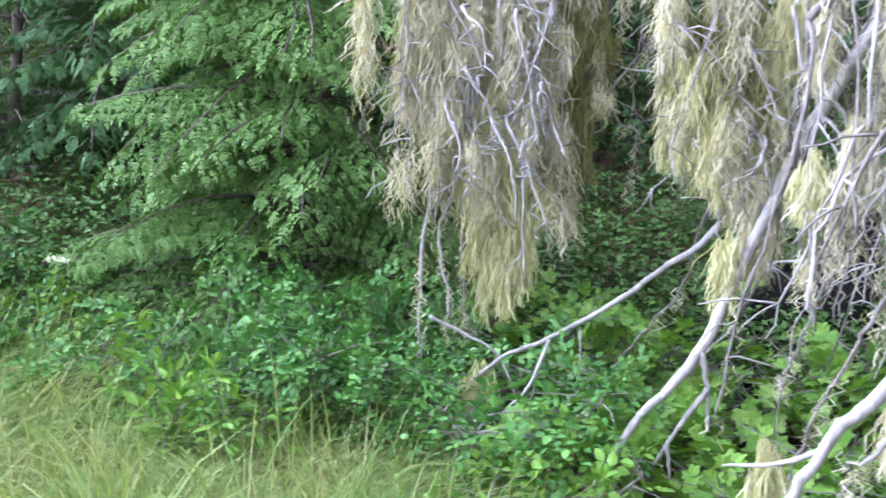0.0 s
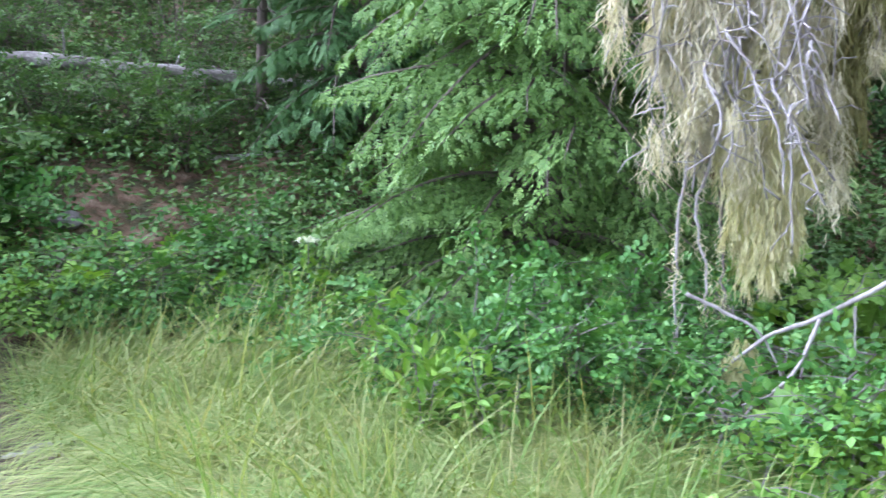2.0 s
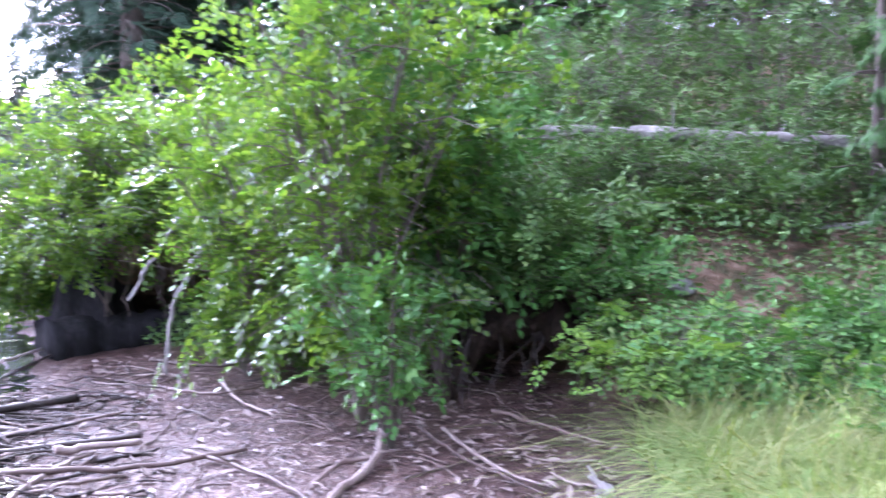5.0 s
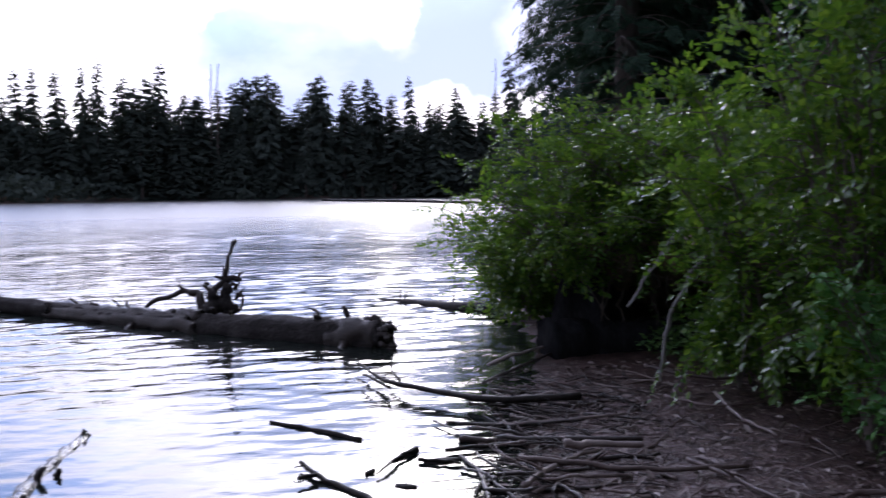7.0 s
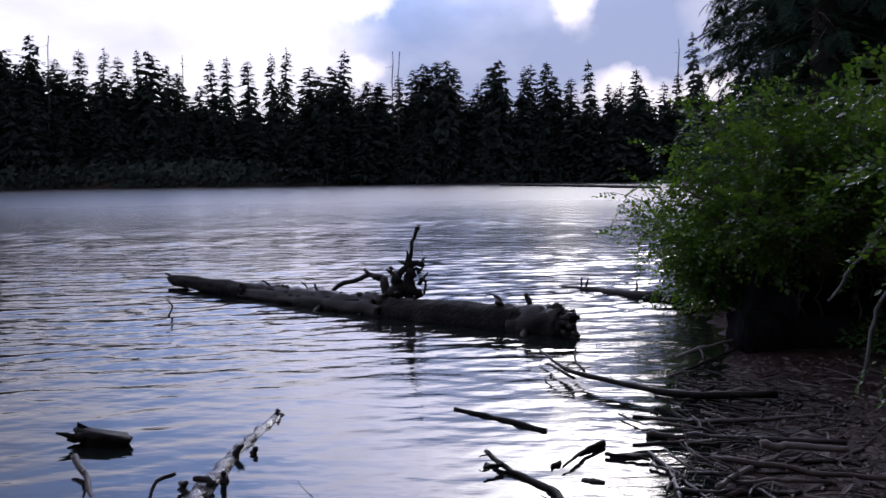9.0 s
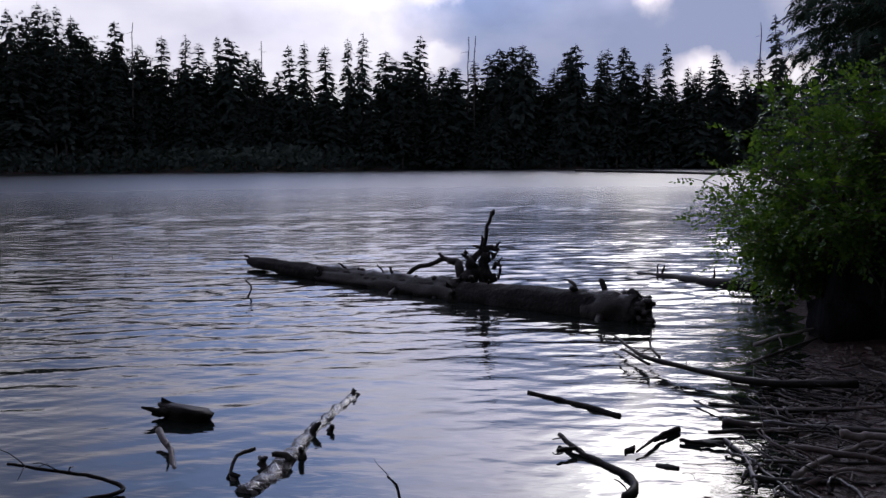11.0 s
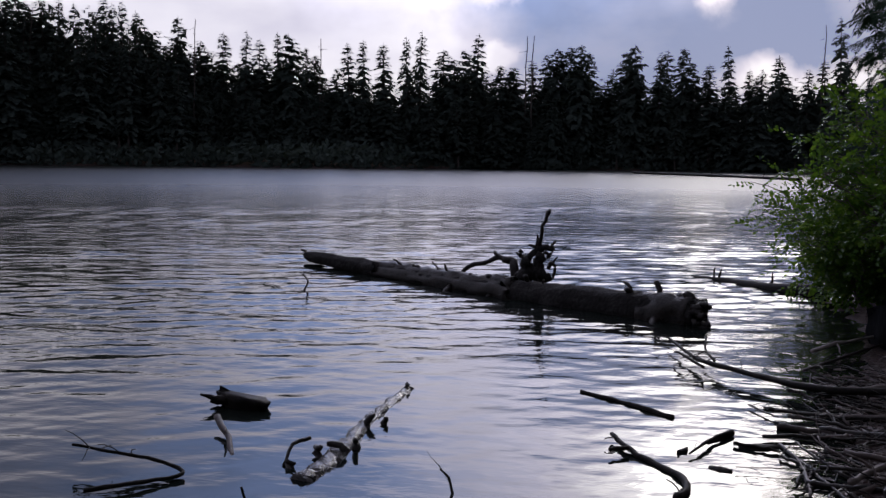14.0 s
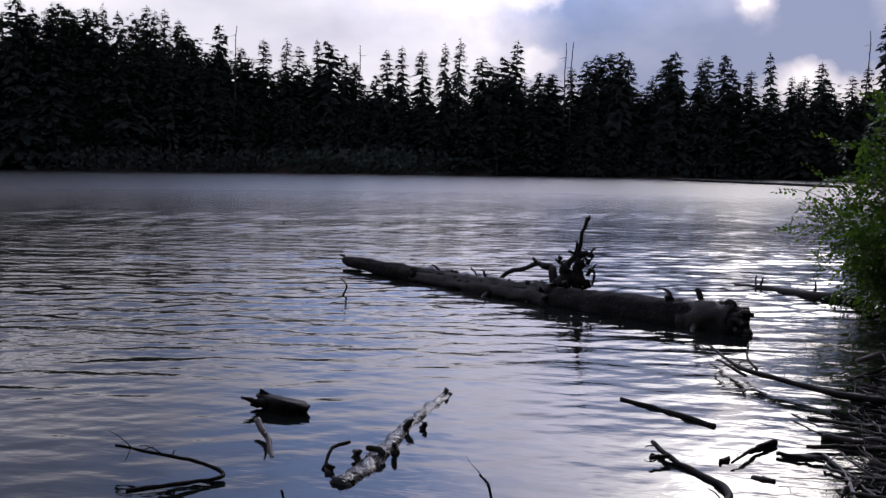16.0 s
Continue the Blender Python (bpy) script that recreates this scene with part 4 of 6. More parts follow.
# ---------------------------------------------------------------- forest bank
def undergrowth():
    rng = np.random.default_rng(12)
    g = Geo()
    n = 1700
    az = rng.uniform(-16, 70, n)
    d = 6.0 + 14 * rng.random(n) ** 2.0 + np.interp(az, [-16, 50, 60, 70], [0, 0, 1.5, 4])
    bare = (np.abs(az - 40 - 4 * np.sin(d * 3)) < 7 + 2 * np.sin(d * 5)) & (d > 6.5) & (d < 7.8) & (rng.random(n) < 0.9)
    bare |= (az > 46.5) & (az < 57) & (d < 7.4)
    az, d = az[~bare], d[~bare]
    n = len(az)
    a = np.radians(az)
    c = np.stack([-np.sin(a) * d, np.cos(a) * d, 0 * d], -1)
    c[:, 2] = ground_height(c[:, 0], c[:, 1])
    rad = 0.22 + 0.3 * rng.random(n) + 0.02 * d
    hgt = 0.12 + 0.32 * rng.random(n) ** 1.5 + 0.012 * d
    per = 120
    idx = np.repeat(np.arange(n), per)
    m = len(idx)
    ang, rr = rng.random(m) * 6.28, np.sqrt(rng.random(m))
    p = c[idx] + np.stack([np.cos(ang) * rr * rad[idx], np.sin(ang) * rr * rad[idx], hgt[idx] * (1 - rr**2 * 0.7) * (0.35 + 0.65 * rng.random(m))], -1)
    y = np.stack([np.cos(ang), np.sin(ang), 0 * ang], -1) + rng.normal(0, 0.5, (m, 3)) - (0, 0, 0.1)
    scatter(g, DIAMOND, p, frames_of(y, np.array((0, 0, 1.0)) + rng.normal(0, 0.35, (m, 3))), 0.026 + 0.03 * rng.random(m) + 0.0018 * d[idx])
    solo("undergrowth", g, UNDER_LEAF, (0, 0, 0), "low green huckleberry undergrowth covering the bank", "undergrowth", kind="stuff", smooth=False)


undergrowth()


def forest_bank():
    rng = np.random.default_rng(14)
    kinds = [hemlock("bank_conifer", on_ground(az, d, -0.1), 200 + k, h, s, b, FIR, "tall dark conifer on the wooded bank", 0.03, 0.36, 0.34, "conifers on the bank", 0.7, 0.5, False)
             for k, (az, d, h, s, b) in enumerate(((-6, 11.5, 12, 2.2, 210), (12, 11, 12, 2.0, 210), (40, 19, 15, 2.6, 260)))]
    for k, (az, d) in enumerate(((-14, 13), (3, 14), (-2, 18), (8, 17), (17, 14), (24, 13.5), (20, 18), (30, 17), (35, 21), (46, 21), (52, 22), (-10, 20), (28, 22), (63, 24), (56, 27), (43, 25), (58, 19), (49, 24), (53, 28), (37, 28), (60, 25), (47, 29), (41, 30), (33, 25), (56, 22), (45, 33), (51, 33))):
        p = on_ground(az, d, -0.1)
        ob = copy_thing(kinds[k % 3], Matrix.Translation(p) @ Matrix.Rotation(rng.random() * 6.28, 4, 'Z'))
        s = 0.85 + 0.4 * rng.random()
        ob.scale = (s, s, s)
    # unseen trees added behind the camera to block sky light and deepen shadows
    for k in range(22):
        az, d = (-112 + 84 * k / 11, 10 + 5 * rng.random()) if k < 12 else (176 + 72 * (k - 12) / 9, 11 + 6 * rng.random())
        copy_thing(kinds[k % 3], Matrix.Translation(on_ground(az, d, -0.1)) @ Matrix.Rotation(rng.random() * 6.28, 4, 'Z'))
    for k, (az, d) in enumerate(((10.5, 8.2), (5.0, 8.8), (-1.0, 9.4), (-9.0, 8.6))):
        hemlock("young_fir", on_ground(az, d), 300 + k, 3.0 + 1.5 * rng.random(), 0.9, 60, FIR, "small dark green fir on the bank", spray=0.16, pitch=0.11, group="young firs", limbs=False)


forest_bank()

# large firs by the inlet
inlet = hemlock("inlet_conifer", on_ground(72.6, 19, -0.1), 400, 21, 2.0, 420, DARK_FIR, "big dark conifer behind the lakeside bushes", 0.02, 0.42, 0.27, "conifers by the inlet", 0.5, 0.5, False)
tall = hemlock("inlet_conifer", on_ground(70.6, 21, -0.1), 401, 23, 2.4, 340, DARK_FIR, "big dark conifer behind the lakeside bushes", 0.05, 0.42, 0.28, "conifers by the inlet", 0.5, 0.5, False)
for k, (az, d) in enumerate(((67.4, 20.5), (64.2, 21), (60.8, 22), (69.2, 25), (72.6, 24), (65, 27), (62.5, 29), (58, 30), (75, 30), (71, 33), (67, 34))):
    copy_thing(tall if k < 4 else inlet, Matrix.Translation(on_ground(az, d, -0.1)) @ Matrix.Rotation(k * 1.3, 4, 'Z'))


def dead_sapling(base, top):
    rng = np.random.default_rng(31)
    ob = thing("sapling", tuple(base), "thin dark young conifer trunk with bare twigs", "tree")
    tr, tw, nd = Geo(), Geo(), Geo()
    base, top = np.asarray(base), np.asarray(top)
    line = limb(tr, [base, base * 0.6 + top * 0.4 + (0.01, 0, 0), top], 0.05, 0.02, rng, 10, 0.008, 7)
    pl, ty = [], []
    for k in range(26):
        i = int(rng.integers(2, 10))
        a = rng.random() * 6.28
        q = line[i] + np.array((math.cos(a), math.sin(a), -0.15)) * (0.25 + 0.4 * rng.random())
        b = limb(tw, [line[i], (line[i] + q) / 2 + (0, 0, 0.03), q], 0.008, 0.003, rng, 5, 0.008, 4)
        if i > 5 or k % 3 == 0:
            for j in range(2, 5):
                pl.append(b[j])
                ty.append((math.cos(a + rng.normal(0, 0.5)), math.sin(a), -0.2))
    pl, ty = np.array(pl), np.array(ty)
    scatter(nd, SPRAY, pl, frames_of(ty, np.array((0, 0, 1.0)) + rng.normal(0, 0.2, pl.shape)), np.full(len(pl), 0.24))
    part("trunk", tr, BARK, ob, smooth=True)
    tagged(part("twig_tangle", tw, BARK, ob), kind="stuff")
    part("needles", nd, FIR, ob)


dead_sapling(on_ground(34.9, 8.0, -0.05), at(34.2, 8.0, 4.2))


def fallen_log(name, points, r0, r1, mat, label, seed, stubs=8, wob=0.02, group="", category="log", n=12, stub_r=0.02, stub_len=0.2):
    """A barkless trunk with broken branch stubs."""
    rng = np.random.default_rng(seed)
    ob = thing(name, tuple(points[0]), label, category, group)
    g = Geo()
    steps = 26
    line = crooked(points, steps, 0, rng)
    r = np.linspace(r0, r1, steps) * (1 + rng.normal(0, 0.05, steps))
    v, f = tube(line, r, n)
    v = v + rng.normal(0, wob * min(r0, r1), v.shape)
    g.add(v, f)
    part("trunk", g, mat, ob, smooth=True)
    for _ in range(stubs):
        s = Geo()
        i = int(rng.integers(1, steps - 1))
        q = line[i] + (rng.normal(0, 0.5) * stub_len, rng.normal(0, 0.5) * stub_len, (0.4 + rng.random()) * stub_len + r[i] * 0.7)
        limb(s, [line[i], (line[i] * 0.4 + q * 0.6), q], stub_r * (0.7 + 0.6 * rng.random()), stub_r * 0.4, rng, 5, stub_r * 0.25, 6)
        part("branch_stub", s, mat, ob, smooth=True)
    return ob


fallen_log("fallen_log", [(-7.3, 4.5, 1.92), (-6.41, 5.58, 1.87), (-5.29, 6.65, 1.77), (-4.3, 7.5, 1.62), (-3.9, 7.9, 1.55)], 0.045, 0.06, LOGWOOD, "long bleached fallen log lying across the bank", 51, 16, stub_len=0.16, stub_r=0.013, wob=0.26)
fallen_log("fallen_log", [(-5.0, 6.3, 1.12), (-4.5, 6.55, 1.16), (-4.0, 6.9, 1.2)], 0.04, 0.05, DEADWOOD, "short grey log end by the sapling", 52, 2)


def rock(base, r, seed, label):
    rng = np.random.default_rng(seed)
    bm = bmesh.new()
    bmesh.ops.create_icosphere(bm, subdivisions=3, radius=1)
    for v in bm.verts:
        k = 1 + 0.35 * noise.noise(v.co * 1.3 + Vector((seed, 0, 0))) + 0.12 * noise.noise(v.co * 4)
        v.co = Vector((v.co.x * r * 1.3, v.co.y * r, v.co.z * r * 0.7)) * k
    me = bpy.data.meshes.new("rock")
    bm.to_mesh(me)
    bm.free()
    me.materials.append(STONE)
    ob = new("rock", me)
    ob.location = base
    tagged(ob, label, "rock")


rock(on_ground(44.3, 6.9, 0.03), 0.085, 3, "grey stone in the bare earth of the bank")


# ---------------------------------------------------------------- dead tree hung with lichen
def strand_shape():
    v, f = [], []
    for k, s in enumerate((0, 0.25, 0.5, 0.75, 1.0)):
        w = (0.009, 0.014, 0.013, 0.01, 0.002)[k]
        x, y = (0, 0.16, -0.1, 0.2, 0.02)[k], (0, -0.08, 0.14, 0.05, -0.12)[k]
        v += [(x - w, y + w * 0.6, -s), (x + w, y - w * 0.6, -s)]
    for k in range(4):
        f.append((2 * k, 2 * k + 1, 2 * k + 3, 2 * k + 2))
    return v, f


STRAND = strand_shape()
HAIR = ([(-0.006, 0.003, 0), (0.006, -0.003, 0), (-0.03, 0.02, -0.3), (-0.012, 0.008, -0.3), (0.02, -0.03, -0.65), (0.036, -0.04, -0.65), (-0.01, 0.01, -1.0), (-0.005, 0.01, -1.0)], [(0, 1, 3, 2), (2, 3, 5, 4), (4, 5, 7, 6)])


def hang(geo, places, lengths, rng, thick=1.0, stray=0.12, unit=STRAND):
    m = len(places)
    a = rng.random(m) * 6.28
    t = np.zeros((m, 3, 3))
    lean = rng.normal(0, stray, (m, 2))
    w = thick * (0.5 + 0.8 * rng.random(m)) * np.clip(0.16 / lengths, 0.35, 1.6)
    t[:, 0, 0], t[:, 0, 1], t[:, 1, 0], t[:, 1, 1], t[:, 2, 2] = np.cos(a) * w, -np.sin(a) * w, np.sin(a) * w, np.cos(a) * w, 1
    t[:, 0, 2], t[:, 1, 2] = lean[:, 0], lean[:, 1]
    scatter(geo, unit, places, t, lengths)


def lichen_tree():
    rng = np.random.default_rng(17)
    base = on_ground(-17, 4.75, -0.1)
    ob = thing("dead_tree", tuple(base), "old grey dead tree draped in pale beard lichen", "tree")
    trunk = Geo()
    limb(trunk, [base, base + (0.05, 0, 2.0), base + (0, 0.1, 5.0)], 0.2, 0.1, rng, 14, 0.01, 12)
    part("trunk", trunk, BARK, ob, smooth=True)
    limbs = ([(1.35, 4.5, 2.6), (0.6, 4.5, 3.05), (-0.4, 4.35, 2.9), (-1.0, 4.15, 2.5), (-1.2, 4.1, 2.1)],
             [(1.35, 4.5, 2.2), (0.9, 4.3, 2.6), (0.3, 4.15, 2.55), (-0.15, 4.1, 2.3)],
             [(1.35, 4.5, 1.9), (1.0, 4.2, 2.3), (0.62, 3.95, 2.25), (0.35, 3.9, 2.0)])
    lines = []
    bones = []
    for pts in limbs:
        g = Geo()
        lines.append(limb(g, pts, 0.05, 0.014, rng, 16, 0.012, 8))
        bones.append(part("limb", g, GREYTWIG, ob, smooth=True))
    # bleached drooping branches
    white = ([(0.62, 4.15, 2.05), (0.42, 4.08, 1.68), (0.34, 4.04, 1.49), (0.21, 3.99, 1.16), (0.10, 3.90, 0.89), (-0.05, 3.80, 0.70), (-0.17, 3.70, 0.52), (-0.24, 3.64, 0.38)],
             [(0.10, 3.89, 0.88), (0.13, 3.88, 0.76), (0.14, 3.88, 0.61)],
             [(0.13, 3.87, 0.76), (0.05, 3.85, 0.63), (-0.03, 3.85, 0.48)],
             [(0.01, 3.83, 0.56), (0.03, 3.82, 0.45)],
             [(0.5, 4.15, 1.8), (0.24, 4.19, 1.44), (0.09, 4.20, 1.23), (-0.04, 4.20, 1.13), (-0.23, 4.19, 0.97), (-0.46, 4.17, 0.82), (-0.62, 4.15, 0.74), (-0.77, 4.13, 0.60)],
             [(-0.45, 4.16, 0.82), (-0.52, 4.12, 0.63), (-0.65, 4.10, 0.49)],
             [(-0.91, 4.10, 0.88), (-0.78, 4.13, 0.82), (-0.65, 4.15, 0.75), (-0.56, 4.16, 0.58)],
             [(-0.34, 4.19, 0.87), (-0.33, 4.19, 0.68)],
             [(1.2, 4.2, 1.75), (0.9, 3.5, 1.35), (0.57, 3.25, 0.96), (0.45, 3.22, 0.83), (0.34, 3.18, 0.64), (0.25, 3.15, 0.5)],
             [(0.42, 3.22, 0.78), (0.32, 3.28, 0.71), (0.17, 3.30, 0.68)])
    thick = (0.023, 0.012, 0.011, 0.007, 0.014, 0.008, 0.007, 0.005, 0.026, 0.009)
    for pts, r in zip(white, thick):
        g = Geo()
        limb(g, pts, r * 1.1, r * 0.45, rng, 4 * len(pts), r * 0.16, 8)
        part("branch", g, DEADWOOD, ob, "bleached bare branch", smooth=True)
    grey = ([(0.2, 4.4, 1.7), (0.09, 4.40, 1.32), (0.0, 4.40, 1.00), (-0.15, 4.40, 0.78), (-0.37, 4.38, 0.48)],
            [(0.62, 3.96, 1.9), (0.54, 3.96, 1.38), (0.47, 3.97, 1.06), (0.40, 3.98, 0.86), (0.36, 3.98, 0.76)],
            [(0.8, 3.7, 1.7), (0.62, 3.65, 1.16), (0.53, 3.66, 0.94), (0.45, 3.67, 0.75), (0.38, 3.68, 0.48)],
            [(0.36, 4.08, 2.2), (0.39, 4.08, 1.97), (0.50, 4.07, 1.71), (0.58, 4.06, 1.43), (0.56, 4.06, 1.23)],
            [(0.33, 3.98, 2.1), (0.35, 3.98, 1.87), (0.46, 3.97, 1.67), (0.59, 3.96, 1.53), (0.70, 3.94, 1.48)],
            [(0.7, 4.46, 2.4), (0.61, 4.46, 2.02), (0.51, 4.47, 1.79), (0.45, 4.48, 1.53), (0.46, 4.48, 1.25)],
            [(0.9, 3.5, 1.3), (0.56, 3.15, 0.83), (0.49, 3.16, 0.76), (0.46, 3.17, 0.60)],
            [(-0.05, 4.4, 2.3), (-0.15, 4.40, 1.99), (-0.26, 4.39, 1.84), (-0.42, 4.38, 1.57)],
            [(-0.25, 4.45, 2.3), (-0.31, 4.49, 1.73), (-0.19, 4.50, 1.61), (-0.22, 4.49, 1.40)],
            [(-0.8, 4.18, 1.9), (-0.84, 4.17, 1.44), (-0.90, 4.15, 1.19), (-0.86, 4.16, 1.00), (-0.85, 4.16, 0.80)],
            [(-0.92, 4.14, 1.8), (-0.94, 4.14, 1.30), (-0.96, 4.14, 1.02), (-0.94, 4.14, 0.68)],
            [(-0.82, 4.22, 1.7), (-0.82, 4.22, 1.23), (-0.81, 4.22, 1.00), (-0.79, 4.23, 0.80)],
            [(-0.72, 4.14, 2.3), (-0.70, 4.14, 1.92), (-0.67, 4.15, 1.77), (-0.56, 4.16, 1.47), (-0.43, 4.18, 1.32)])
    lich = Geo()
    for k, pts in enumerate(grey):
        g = Geo()
        line = limb(g, pts, 0.014 if k == 5 else 0.009, 0.004, rng, 5 * len(pts), 0.006, 6)
        part("branch", g, DEADWOOD if k in (3, 4, 12, 9, 10) else GREYTWIG, ob, smooth=True)
        if k not in (3, 4):
            m = 110
            i = rng.integers(0, len(line), m)
            hang(lich, line[i] + rng.normal(0, 0.008, (m, 3)), 0.03 + 0.08 * rng.random(m) ** 2, rng)
    # a crowd of bare drooping sticks below the outer limbs
    for k in range(18):
        x, y = 0.28 + 0.75 * rng.random(), 3.45 + 1.1 * rng.random()
        z = 1.3 + 0.9 * rng.random()
        fall = 0.45 + 0.6 * rng.random()
        lean = rng.normal(-0.16, 0.14)
        p = np.array((x, y, z))
        q = p + (lean, rng.normal(0, 0.1), -fall)
        q[2] = max(q[2], 0.4)
        g = Geo()
        r = 0.004 + 0.006 * rng.random()
        line = limb(g, [p, (p + q) / 2 + (rng.normal(0, 0.05), 0, 0.04), q], r, r * 0.45, rng, 12, 0.007, 5)
        for _ in range(3):
            i = int(rng.integers(3, 11))
            e = line[i] + (rng.normal(0, 0.1), rng.normal(0, 0.06), -0.14 * rng.random())
            limb(g, [line[i], (line[i] + e) / 2 + (0, 0, 0.015), e], r * 0.6, r * 0.3, rng, 5, 0.004, 4)
        # each stick starts at the limb above it
        top = lines[1 + k % 2]
        j = int(np.argmin(np.abs(top[:, 0] - x)))
        limb(g, [top[j], (top[j] + p) / 2 + (0.03, 0, 0.05), p], r * 1.2, r, rng, 7, 0.006, 5)
        part("branch", g, (GREYTWIG, DEADWOOD, GREYTWIG)[k % 3], ob, smooth=True)
        if k % 2:
            m = 60
            i = rng.integers(2, 12, m)
            hang(lich, line[i] + rng.normal(0, 0.01, (m, 3)), 0.02 + 0.08 * rng.random(m) ** 2, rng, 0.7, 0.3)
    # hanging branchlets, thick with lichen: curtain after curtain
    for bone, x0, x1, count, dense, ends in ((0, -1.12, -0.5, 40, 75, ((-1.2, 1.8), (-1.08, 1.5), (-0.98, 1.3), (-0.85, 1.25), (-0.72, 1.2), (-0.6, 1.2), (-0.5, 1.45), (-0.4, 1.6))),
                                             (0, -0.45, -0.3, 5, 35, ((-0.4, 1.6), (0.2, 1.9))),
                                             (1, -0.14, 0.28, 17, 70, ((-0.35, 1.7), (-0.1, 1.55), (0.1, 1.35), (0.3, 1.4))),
                                             (1, 0.3, 0.9, 10, 35, ((0.3, 1.5), (0.9, 1.3))),
                                             (2, 0.36, 0.95, 16, 45, ((0.3, 1.45), (0.5, 1.0), (0.7, 0.9), (0.9, 1.1)))):
        xs, zs = np.array(ends).T
        line = lines[bone]
        for k in range(count):
            x = x0 + (x1 - x0) * (k + rng.random()) / count
            order = np.argsort(line[:, 0])
            p = np.array([x, np.interp(x, line[order, 0], line[order, 1]), np.interp(x, line[order, 0], line[order, 2])])
            end = np.interp(p[0], xs, zs) + abs(rng.normal(0, 0.22))
            q = p + (rng.normal(0.02, 0.11), rng.normal(0, 0.12), 0)
            q[2] = min(end, p[2] - 0.15)
            g = Geo()
            b = limb(g, [p, (p + q) / 2 + rng.normal(0, 0.05, 3) * (1, 1, 0), q], 0.006, 0.002, rng, 12, 0.012, 4)
            for _ in range(11):
                j = int(rng.integers(1, 12))
                e = b[j] + (rng.normal(0, 0.07), rng.normal(0, 0.07), 0.02 - 0.16 * rng.random())
                limb(g, [b[j], (b[j] + e) / 2 + (0, 0, 0.01), e], 0.004, 0.0015, rng, 4, 0.004, 3)
            part("branchlet", g, DEADWOOD if k % 3 else GREYTWIG, bones[bone])
            # crusty tufts along the twig, and thin trailing threads
            for _ in range(int(dense / 12)):
                j = int(rng.integers(1, 12))
                m = int(rng.integers(80, 170))
                r = 0.012 + 0.014 * rng.random()
                hang(lich, b[j] + rng.normal(0, r, (m, 3)) * (1, 1, 2.4), 0.015 + (0.03 + 0.06 * rng.random()) * rng.random(m), rng, 1.7, 0.45, HAIR)
            m = dense // 2
            j = rng.integers(1, 12, m)
            hang(lich, b[j] + rng.normal(0, 0.012, (m, 3)), 0.02 + 0.07 * rng.random(m) ** 2, rng, 0.7, 0.25)
    # long pale beards: streams of hair that taper to points
    beard, olive = Geo(), Geo()
    for x, y, top, bottom, wide, hair in ((-0.69, 4.2, 1.85, 0.84, 0.022, beard), (-0.73, 4.2, 1.75, 1.0, 0.05, beard), (-0.79, 4.2, 1.85, 1.25, 0.06, beard), (-0.605, 4.22, 1.45, 0.88, 0.02, beard), (-0.63, 4.2, 1.4, 1.02, 0.035, beard), (-0.55, 4.24, 1.45, 1.2, 0.03, beard),
                                          (-0.9, 4.2, 1.75, 1.3, 0.06, lich), (-1.02, 4.18, 2.1, 1.6, 0.06, lich), (-0.85, 4.25, 2.2, 1.5, 0.09, lich), (-0.7, 4.25, 2.2, 1.6, 0.09, lich), (-0.58, 4.25, 2.2, 1.5, 0.06, lich),
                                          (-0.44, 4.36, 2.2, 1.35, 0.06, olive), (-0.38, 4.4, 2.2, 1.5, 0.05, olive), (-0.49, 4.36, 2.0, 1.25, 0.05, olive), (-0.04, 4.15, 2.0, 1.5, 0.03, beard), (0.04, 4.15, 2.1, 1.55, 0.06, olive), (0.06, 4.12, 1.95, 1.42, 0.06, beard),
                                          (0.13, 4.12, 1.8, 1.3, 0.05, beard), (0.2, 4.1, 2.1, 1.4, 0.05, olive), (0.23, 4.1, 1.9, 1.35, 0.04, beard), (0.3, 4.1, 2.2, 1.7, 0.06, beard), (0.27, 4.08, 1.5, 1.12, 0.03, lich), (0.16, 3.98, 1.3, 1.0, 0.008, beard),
                                          (0.4, 3.95, 1.6, 1.35, 0.02, beard), (0.55, 3.9, 1.7, 1.3, 0.03, lich), (0.62, 3.3, 0.9, 0.72, 0.015, lich), (0.3, 3.5, 0.72, 0.5, 0.012, beard), (-0.72, 4.14, 0.72, 0.52, 0.025, beard)):
        for q in range(7):
            lx, ly = x + rng.normal(0, wide * 0.8), y + rng.normal(0, wide * 0.5)
            lt = top - (top - bottom) * 0.45 * rng.random() * (q > 0)
            lb = bottom + (top - bottom) * 0.5 * rng.random() * (q > 0)
            m = int(700 * max(lt - lb, 0.05)) + 60
            s = rng.random(m) ** 1.2
            z = lt - (lt - lb) * 0.92 * s
            r = (wide * 0.3 + 0.004) * (1 - 0.85 * s) * (0.6 + 0.5 * np.sin(s * 11 + q * 2) ** 2)
            p = np.stack([lx + rng.normal(0, 1, m) * r + 0.025 * np.sin(s * 6 + q), ly + rng.normal(0, 1, m) * r * 0.7, z], -1)
            hang(hair, p, np.minimum(0.04 + 0.13 * rng.random(m) ** 1.5, z - lb + 0.03), rng, 1.5, 0.2, HAIR)
    # bare white twigs breaking out of the front of the curtains
    for k in range(26):
        x = -1.05 + 0.55 * rng.random() if k < 17 else 0.0 + 0.4 * rng.random()
        a = np.array((x, 4.12 - 0.1 * rng.random(), 1.45 + 0.75 * rng.random()))
        e = a + (rng.normal(0.06, 0.08), rng.normal(-0.02, 0.03), -0.18 - 0.3 * rng.random())
        g = Geo()
